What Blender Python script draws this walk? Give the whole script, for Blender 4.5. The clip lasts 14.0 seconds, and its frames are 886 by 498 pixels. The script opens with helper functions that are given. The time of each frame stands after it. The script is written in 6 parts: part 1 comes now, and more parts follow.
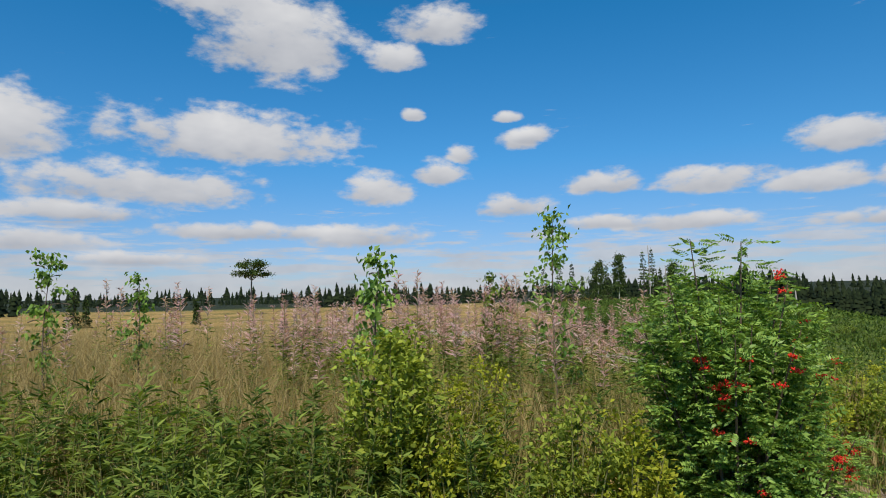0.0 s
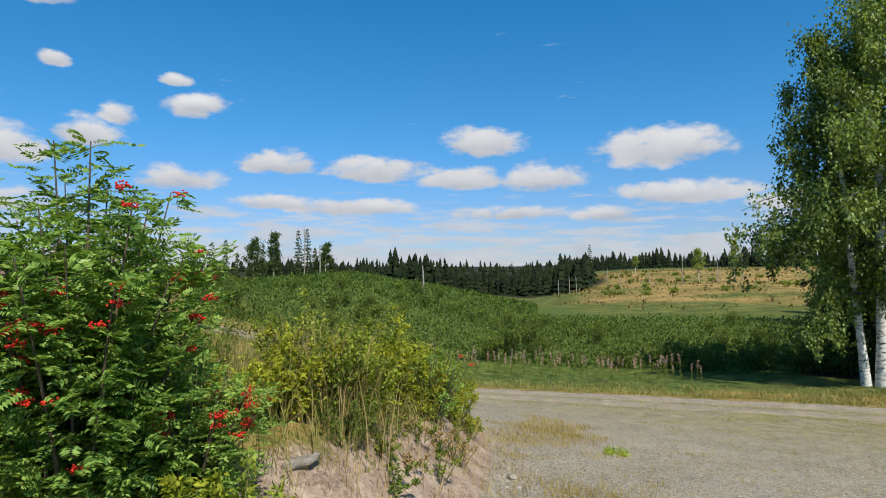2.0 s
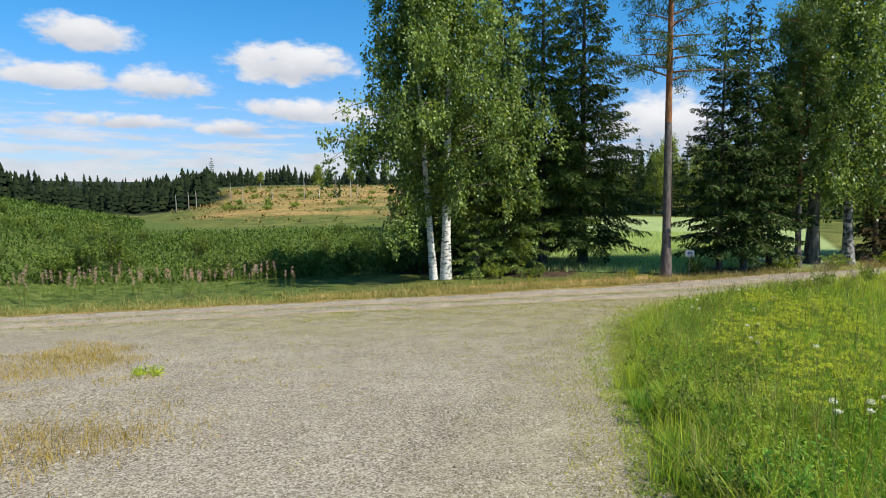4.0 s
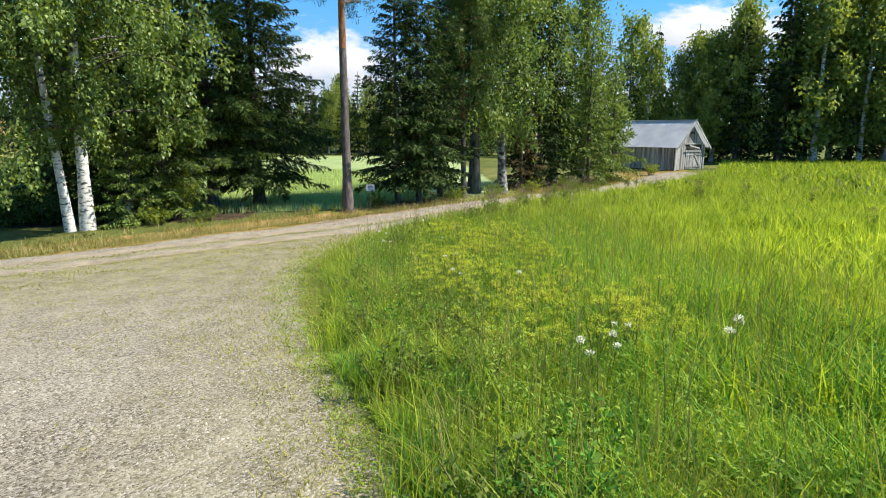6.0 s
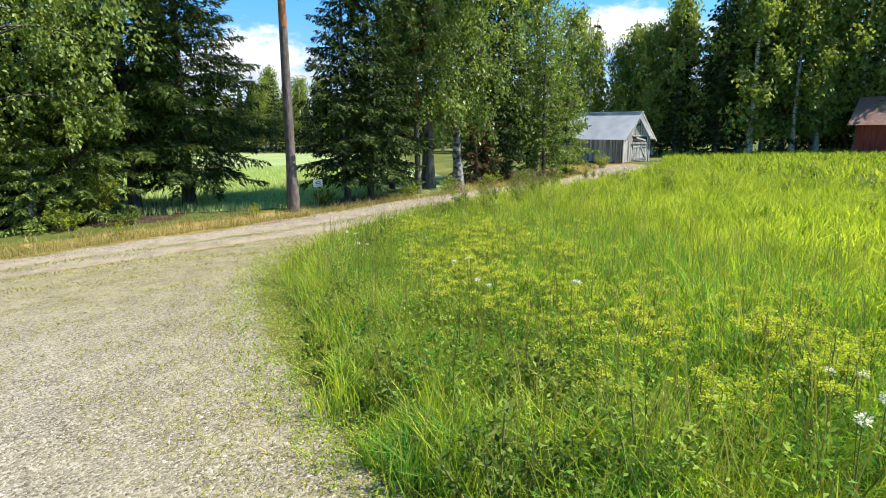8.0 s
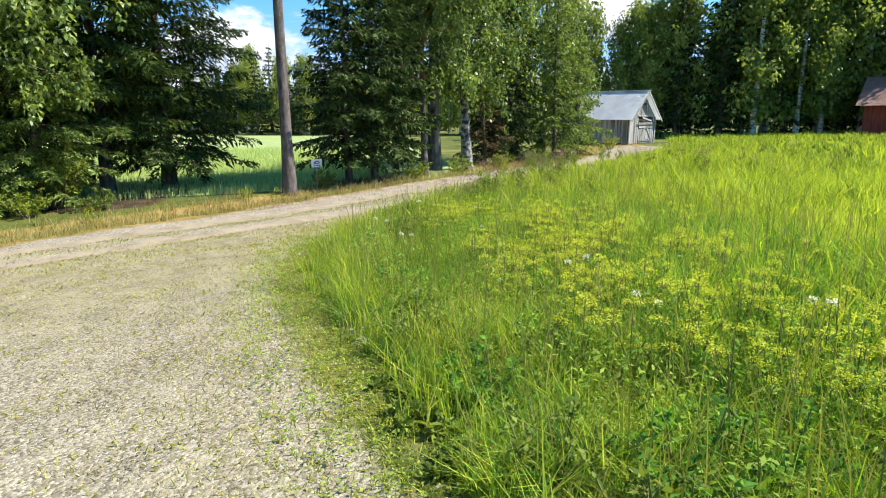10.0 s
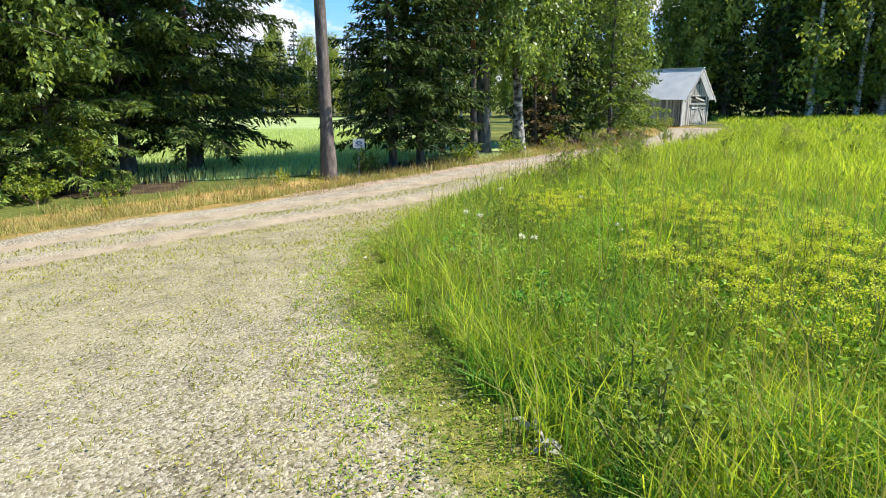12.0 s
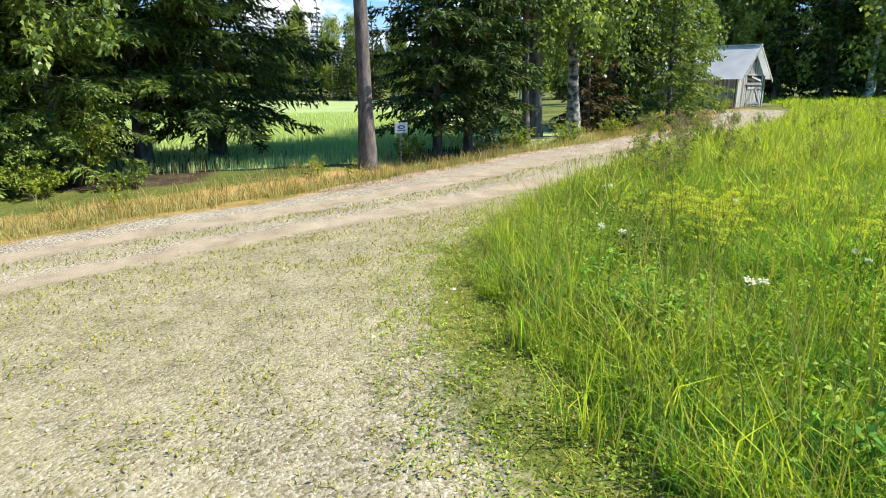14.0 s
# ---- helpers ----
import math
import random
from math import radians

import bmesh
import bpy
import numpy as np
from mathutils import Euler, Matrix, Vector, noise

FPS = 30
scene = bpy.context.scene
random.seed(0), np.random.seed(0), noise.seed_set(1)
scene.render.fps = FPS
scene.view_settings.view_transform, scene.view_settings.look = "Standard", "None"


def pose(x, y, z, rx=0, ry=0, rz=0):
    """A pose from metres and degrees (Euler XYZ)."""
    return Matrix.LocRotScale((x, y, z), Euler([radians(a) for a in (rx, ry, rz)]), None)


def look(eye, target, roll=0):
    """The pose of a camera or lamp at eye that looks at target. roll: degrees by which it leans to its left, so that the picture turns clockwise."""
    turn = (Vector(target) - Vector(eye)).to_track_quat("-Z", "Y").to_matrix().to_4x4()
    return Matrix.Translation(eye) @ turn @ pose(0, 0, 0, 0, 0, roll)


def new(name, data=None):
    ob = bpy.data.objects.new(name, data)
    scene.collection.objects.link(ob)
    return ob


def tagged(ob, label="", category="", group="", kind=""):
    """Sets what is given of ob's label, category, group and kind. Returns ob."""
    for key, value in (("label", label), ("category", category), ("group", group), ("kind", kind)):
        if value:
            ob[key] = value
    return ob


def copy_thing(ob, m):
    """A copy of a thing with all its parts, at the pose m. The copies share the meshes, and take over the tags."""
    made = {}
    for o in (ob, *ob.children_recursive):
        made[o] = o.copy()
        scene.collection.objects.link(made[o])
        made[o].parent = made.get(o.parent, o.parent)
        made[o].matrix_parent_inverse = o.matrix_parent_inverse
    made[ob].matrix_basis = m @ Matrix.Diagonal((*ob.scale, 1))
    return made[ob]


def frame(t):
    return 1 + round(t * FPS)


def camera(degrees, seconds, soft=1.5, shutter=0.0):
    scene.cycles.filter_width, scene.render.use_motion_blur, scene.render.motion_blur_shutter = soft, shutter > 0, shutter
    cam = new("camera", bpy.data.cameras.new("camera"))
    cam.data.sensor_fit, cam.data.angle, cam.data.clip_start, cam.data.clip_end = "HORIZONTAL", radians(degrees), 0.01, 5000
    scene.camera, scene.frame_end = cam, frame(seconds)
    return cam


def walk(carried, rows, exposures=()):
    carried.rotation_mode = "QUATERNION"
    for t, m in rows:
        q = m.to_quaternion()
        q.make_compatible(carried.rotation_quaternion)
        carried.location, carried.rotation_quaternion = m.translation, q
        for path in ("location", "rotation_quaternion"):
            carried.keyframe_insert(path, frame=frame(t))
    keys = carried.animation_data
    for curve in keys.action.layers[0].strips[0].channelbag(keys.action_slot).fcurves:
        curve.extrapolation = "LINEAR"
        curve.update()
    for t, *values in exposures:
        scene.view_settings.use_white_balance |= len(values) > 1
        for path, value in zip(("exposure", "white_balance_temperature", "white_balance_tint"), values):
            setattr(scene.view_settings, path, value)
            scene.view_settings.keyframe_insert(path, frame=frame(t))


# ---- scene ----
cam = camera(71.2, 14.0, soft=1.0)
PATH = [
    (0, (0.003, -0.008, 1.571), (-0.01, 1.985, 1.741), -1.2),
    (0.5, (0.552, 0.187, 1.49), (0.655, 2.178, 1.661), -1.0),
    (1, (1.138, 0.328, 1.393), (1.529, 2.285, 1.532), -0.9),
    (1.5, (1.733, 0.476, 1.302), (2.437, 2.344, 1.431), -0.4),
    (2, (2.333, 0.661, 1.164), (3.316, 2.401, 1.256), -0.5),
    (2.5, (2.898, 0.747, 1.022), (4.097, 2.347, 1.064), -0.4),
    (3, (3.475, 0.86, 0.892), (4.845, 2.317, 0.878), -0.4),
    (3.5, (4.039, 0.873, 0.757), (5.559, 2.169, 0.654), -0.2),
    (4, (4.64, 0.909, 0.633), (6.409, 1.823, 0.452), -0.2),
    (4.2, (4.911, 0.968, 0.595), (6.779, 1.643, 0.36), -0.0),
    (6.3, (7.025, 1.52, 0.186), (8.989, 1.42, -0.177), 0.4),
    (6.5, (7.277, 1.584, 0.146), (9.24, 1.459, -0.218), 0.5),
    (7, (7.805, 1.815, 0.092), (9.763, 1.646, -0.278), 0.3),
    (7.2, (8.028, 1.918, 0.068), (9.984, 1.72, -0.298), 0.3),
    (9.3, (10.373, 2.773, -0.291), (12.3, 2.423, -0.695), 0.1),
    (9.5, (10.645, 2.85, -0.31), (12.571, 2.509, -0.73), 0.3),
    (10, (11.303, 3.027, -0.414), (13.228, 2.683, -0.832), 0.1),
    (10.5, (11.937, 3.24, -0.499), (13.862, 2.894, -0.919), 0.2),
    (11, (12.544, 3.394, -0.572), (14.465, 3.065, -1.022), 0.2),
    (11.5, (13.074, 3.567, -0.639), (15.0, 3.272, -1.091), 0.1),
    (12, (13.65, 3.671, -0.666), (15.575, 3.393, -1.134), 0.2),
    (12.5, (14.212, 3.819, -0.725), (16.139, 3.561, -1.193), -0.2),
    (13, (14.766, 3.964, -0.751), (16.691, 3.73, -1.237), -0.2),
    (13.5, (15.364, 4.069, -0.785), (17.285, 3.853, -1.296), -0.2),
    (14, (15.919, 4.193, -0.815), (17.84, 3.982, -1.331), -0.1),
]
EXPOSURE = [(0, 0.05), (1.5, 0.15), (3, 0.3), (4.2, 0.5), (6.3, 0.85), (9.5, 1.05), (14, 1.1)]
walk(cam, [(t, look(eye, target, roll)) for t, eye, target, roll in PATH], EXPOSURE)

# ---- world and sun ----
SUN_AZ, SUN_EL = 186.0, 51.0
SUN_STRENGTH, SKY_STRENGTH = 5.0, 0.085

HIGH_CLOUDS = [  # azimuth, elevation, half width, half height, in degrees
    (-16.0, 23.0, 7.5, 4.2), (-21.0, 27.0, 7.0, 3.5), (-0.8, 24.6, 4.6, 1.7), (-4.6, 21.9, 3.0, 1.2),
    (-20.0, 14.4, 10.5, 2.4), (-26.6, 10.0, 10.5, 1.9), (-6.3, 10.2, 3.4, 1.5), (-0.5, 11.7, 2.6, 1.2),
    (1.6, 13.3, 1.7, 0.9), (7.0, 14.5, 2.0, 0.9), (6.4, 8.5, 3.4, 1.1), (14.4, 10.2, 3.5, 1.1),
    (33.3, 12.2, 3.6, 1.5), (49.0, 11.0, 5.4, 1.7), (-36.5, 13.7, 4.5, 3.0), (-3.0, 17.1, 1.2, 0.6),
    (6.0, 16.6, 1.3, 0.5), (8.3, 14.9, 2.0, 0.8),
]
LOW_CLOUDS = [
    (23.4, 9.7, 4.8, 1.2), (31.2, 8.9, 4.0, 1.1), (38.7, 8.7, 3.8, 1.3), (51.3, 7.1, 6.2, 1.0), (35.8, 5.8, 5.0, 0.7),
    (44.1, 5.5, 3.0, 0.7), (-31.0, 7.7, 6.0, 1.0), (-36.0, 5.4, 7.0, 1.0), (-8.0, 6.0, 6.0, 1.2), (-18.0, 6.4, 8.5, 0.8),
    (21.0, 6.4, 6.0, 0.8), (82.3, 5.5, 5.0, 2.6), (114.0, 8.0, 7.0, 2.0), (14.4, 6.8, 4.0, 0.7), (-27.0, 4.0, 6.0, 0.6),
    (62.0, 6.0, 6.0, 1.2),
]


def nd(nt, kind):
    return nt.nodes.new(kind)


def mix_node(nt, blend="MIX"):
    n = nt.nodes.new("ShaderNodeMix")
    n.data_type, n.blend_type = "RGBA", blend
    return n


def soft_range(nt):
    n = nt.nodes.new("ShaderNodeMapRange")
    n.interpolation_type = "SMOOTHSTEP"
    return n


def math_node(nt, op, a, b=None, c=None, clamp=False):
    n = nt.nodes.new("ShaderNodeMath")
    n.operation, n.use_clamp = op, clamp
    for i, v in enumerate((a, b, c)):
        if v is None:
            continue
        if isinstance(v, (int, float)):
            n.inputs[i].default_value = v
        else:
            nt.links.new(v, n.inputs[i])
    return n.outputs[0]


def ramp(nt, fac, stops):
    r = nd(nt, "ShaderNodeValToRGB")
    nt.links.new(fac, r.inputs[0])
    el = r.color_ramp.elements
    while len(el) < len(stops):
        el.new(0.5)
    for s, (p, c) in zip(el, stops):
        s.position, s.color = p, (*c, 1)
    return r.outputs[0]


def build_world():
    w = bpy.data.worlds.new("sky")
    scene.world = w
    w.use_nodes = True
    nt = w.node_tree
    nt.nodes.clear()
    sky = nd(nt, "ShaderNodeTexSky")
    sky.sky_type, sky.sun_disc = "NISHITA", False
    sky.sun_elevation, sky.sun_rotation = radians(SUN_EL), radians(SUN_AZ)
    sky.altitude, sky.air_density, sky.dust_density, sky.ozone_density = 100, 1.0, 0.35, 2.2
    co = nd(nt, "ShaderNodeTexCoord")
    sep = nd(nt, "ShaderNodeSeparateXYZ")
    nt.links.new(co.outputs["Generated"], sep.inputs[0])
    az = math_node(nt, "MULTIPLY", math_node(nt, "ARCTAN2", sep.outputs[0], sep.outputs[1]), 57.29578)
    el = math_node(nt, "MULTIPLY", math_node(nt, "ARCSINE", sep.outputs[2]), 57.29578)

    def noise_at(scale, detail, stretch):
        mp = nd(nt, "ShaderNodeMapping")
        mp.inputs["Scale"].default_value = (1, 1, stretch)
        nt.links.new(co.outputs["Generated"], mp.inputs[0])
        n = nd(nt, "ShaderNodeTexNoise")
        n.inputs["Scale"].default_value, n.inputs["Detail"].default_value, n.inputs["Roughness"].default_value = scale, detail, 0.6
        nt.links.new(mp.outputs[0], n.inputs["Vector"])
        return n.outputs["Fac"]

    fluff, lumps = noise_at(26, 7, 2.2), noise_at(11, 3, 2.0)
    best, lit = -9.0, 0.0
    for a, e, hw, hh in HIGH_CLOUDS + LOW_CLOUDS:
        u = math_node(nt, "DIVIDE", math_node(nt, "SUBTRACT", az, a), hw * 1.2)
        v = math_node(nt, "DIVIDE", math_node(nt, "SUBTRACT", el, e), hh * 1.45)
        v2 = math_node(nt, "MAXIMUM", v, math_node(nt, "MULTIPLY", v, -1.5))
        d = math_node(nt, "ADD", math_node(nt, "MULTIPLY", u, u), math_node(nt, "MULTIPLY", v2, v2))
        val = math_node(nt, "SUBTRACT", 1.0, d)
        lit = math_node(nt, "MULTIPLY_ADD", math_node(nt, "MAXIMUM", val, 0.0), v, lit)
        best = math_node(nt, "MAXIMUM", best, val)
    # thin banks of small clouds low over the horizon
    band = noise_at(9, 6, 8.0)
    low = math_node(nt, "MULTIPLY", math_node(nt, "SUBTRACT", 11.0, el), 1 / 11, clamp=True)
    band = math_node(nt, "MULTIPLY_ADD", low, 0.8, math_node(nt, "MULTIPLY_ADD", band, 1.9, -1.29))
    shape = math_node(nt, "ADD", math_node(nt, "MULTIPLY_ADD", math_node(nt, "SUBTRACT", fluff, 0.5), 1.9, best),
                      math_node(nt, "MULTIPLY", math_node(nt, "SUBTRACT", lumps, 0.5), 1.6))
    dens = soft_range(nt)
    nt.links.new(shape, dens.inputs["Value"])
    dens.inputs["From Min"].default_value, dens.inputs["From Max"].default_value = 0.08, 0.85
    thin = soft_range(nt)
    nt.links.new(band, thin.inputs["Value"])
    thin.inputs["From Min"].default_value, thin.inputs["From Max"].default_value, thin.inputs["To Max"].default_value = 0.0, 0.35, 0.8
    cover = math_node(nt, "MAXIMUM", dens.outputs[0], thin.outputs[0])
    light = math_node(nt, "MULTIPLY_ADD", lit, 0.75, math_node(nt, "MULTIPLY_ADD", lumps, 0.8, 0.05), clamp=True)
    shade = mix_node(nt)
    nt.links.new(light, shade.inputs["Factor"])
    shade.inputs["A"].default_value, shade.inputs["B"].default_value = (3.9, 4.25, 5.0, 1), (8.5, 8.5, 8.6, 1)
    deep = mix_node(nt, "MULTIPLY")
    deep.inputs["Factor"].default_value = 1.0
    nt.links.new(sky.outputs[0], deep.inputs["A"])
    high = math_node(nt, "MULTIPLY", math_node(nt, "MAXIMUM", el, 0.0), 1 / 40)
    nt.links.new(ramp(nt, high, [(0.0, (0.70, 0.77, 1.05)), (0.12, (0.66, 0.86, 1.20)), (0.32, (0.38, 1.02, 1.42)), (0.65, (0.17, 1.06, 1.50)), (0.9, (0.5, 0.95, 1.1))]), deep.inputs["B"])
    mix = mix_node(nt)
    nt.links.new(cover, mix.inputs["Factor"])
    nt.links.new(deep.outputs["Result"], mix.inputs["A"])
    nt.links.new(shade.outputs["Result"], mix.inputs["B"])
    bg = nd(nt, "ShaderNodeBackground")
    bg.inputs["Strength"].default_value = SKY_STRENGTH
    nt.links.new(mix.outputs["Result"], bg.inputs["Color"])
    out = nd(nt, "ShaderNodeOutputWorld")
    nt.links.new(bg.outputs[0], out.inputs[0])


build_world()
sun = new("sun", bpy.data.lights.new("sun", "SUN"))
sun.data.energy, sun.data.angle, sun.data.color = SUN_STRENGTH, radians(0.5), (1.0, 0.93, 0.80)
a, e = radians(SUN_AZ), radians(SUN_EL)
sun.matrix_world = look((0, 0, 60), (-math.sin(a) * math.cos(e), -math.cos(a) * math.cos(e), 60 - math.sin(e)))


# ---- materials ----
def leaf_material(name, dark, light, through_light=0.35, rough=0.6, spread=0.9, gloss=0.12):
    """Leaves: colour varies leaf by leaf and plant by plant, some light passes through."""
    m = bpy.data.materials.new(name)
    m.use_nodes = True
    nt = m.node_tree
    nt.nodes.clear()
    geo, info = nd(nt, "ShaderNodeNewGeometry"), nd(nt, "ShaderNodeObjectInfo")
    f = math_node(nt, "MULTIPLY_ADD", geo.outputs["Random Per Island"], spread, math_node(nt, "MULTIPLY_ADD", info.outputs["Random"], 0.3, -0.12), clamp=True)
    tex = nd(nt, "ShaderNodeTexNoise")
    tex.inputs["Scale"].default_value, tex.inputs["Detail"].default_value = 0.9, 3
    nt.links.new(geo.outputs["Position"], tex.inputs["Vector"])
    f = math_node(nt, "MULTIPLY_ADD", math_node(nt, "SUBTRACT", tex.outputs["Fac"], 0.5), 1.3, f, clamp=True)
    mix = mix_node(nt)
    nt.links.new(f, mix.inputs["Factor"])
    mix.inputs["A"].default_value, mix.inputs["B"].default_value = (*dark, 1), (*light, 1)
    b = nd(nt, "ShaderNodeBsdfPrincipled")
    b.inputs["Roughness"].default_value = rough
    b.inputs["Specular IOR Level"].default_value = gloss
    nt.links.new(mix.outputs["Result"], b.inputs["Base Color"])
    tr = nd(nt, "ShaderNodeBsdfTranslucent")
    warm = mix_node(nt, "MULTIPLY")
    warm.inputs["Factor"].default_value = 1.0
    warm.inputs["B"].default_value = (1.25, 1.2, 0.5, 1)
    nt.links.new(mix.outputs["Result"], warm.inputs["A"])
    nt.links.new(warm.outputs["Result"], tr.inputs["Color"])
    sh = nd(nt, "ShaderNodeMixShader")
    sh.inputs[0].default_value = through_light
    nt.links.new(b.outputs[0], sh.inputs[1])
    nt.links.new(tr.outputs[0], sh.inputs[2])
    out = nd(nt, "ShaderNodeOutputMaterial")
    nt.links.new(sh.outputs[0], out.inputs[0])
    return m


def surface(name, stops, scale=(4, 4, 4), rough=0.85, bump=0.3, metal=0.0, fine=30.0, detail=6, per_object=0.0):
    """A solid surface with mottling at two scales and fine relief."""
    m = bpy.data.materials.new(name)
    m.use_nodes = True
    nt = m.node_tree
    b = nt.nodes["Principled BSDF"]
    co = nd(nt, "ShaderNodeTexCoord")
    mp = nd(nt, "ShaderNodeMapping")
    mp.inputs["Scale"].default_value = scale
    nt.links.new(co.outputs["Object"], mp.inputs[0])
    big = nd(nt, "ShaderNodeTexNoise")
    big.inputs["Scale"].default_value, big.inputs["Detail"].default_value = 1.0, detail
    small = nd(nt, "ShaderNodeTexNoise")
    small.inputs["Scale"].default_value, small.inputs["Detail"].default_value = fine, 4
    nt.links.new(mp.outputs[0], big.inputs["Vector"])
    nt.links.new(mp.outputs[0], small.inputs["Vector"])
    f = math_node(nt, "MULTIPLY_ADD", math_node(nt, "SUBTRACT", small.outputs["Fac"], 0.5), 0.45, big.outputs["Fac"])
    if per_object:
        info = nd(nt, "ShaderNodeObjectInfo")
        f = math_node(nt, "MULTIPLY_ADD", math_node(nt, "SUBTRACT", info.outputs["Random"], 0.5), per_object, f)
    nt.links.new(ramp(nt, f, stops), b.inputs["Base Color"])
    b.inputs["Roughness"].default_value, b.inputs["Metallic"].default_value = rough, metal
    b.inputs["Specular IOR Level"].default_value = 0.3
    bp = nd(nt, "ShaderNodeBump")
    bp.inputs["Strength"].default_value, bp.inputs["Distance"].default_value = bump, 0.02
    nt.links.new(small.outputs["Fac"], bp.inputs["Height"])
    nt.links.new(bp.outputs[0], b.inputs["Normal"])
    return m


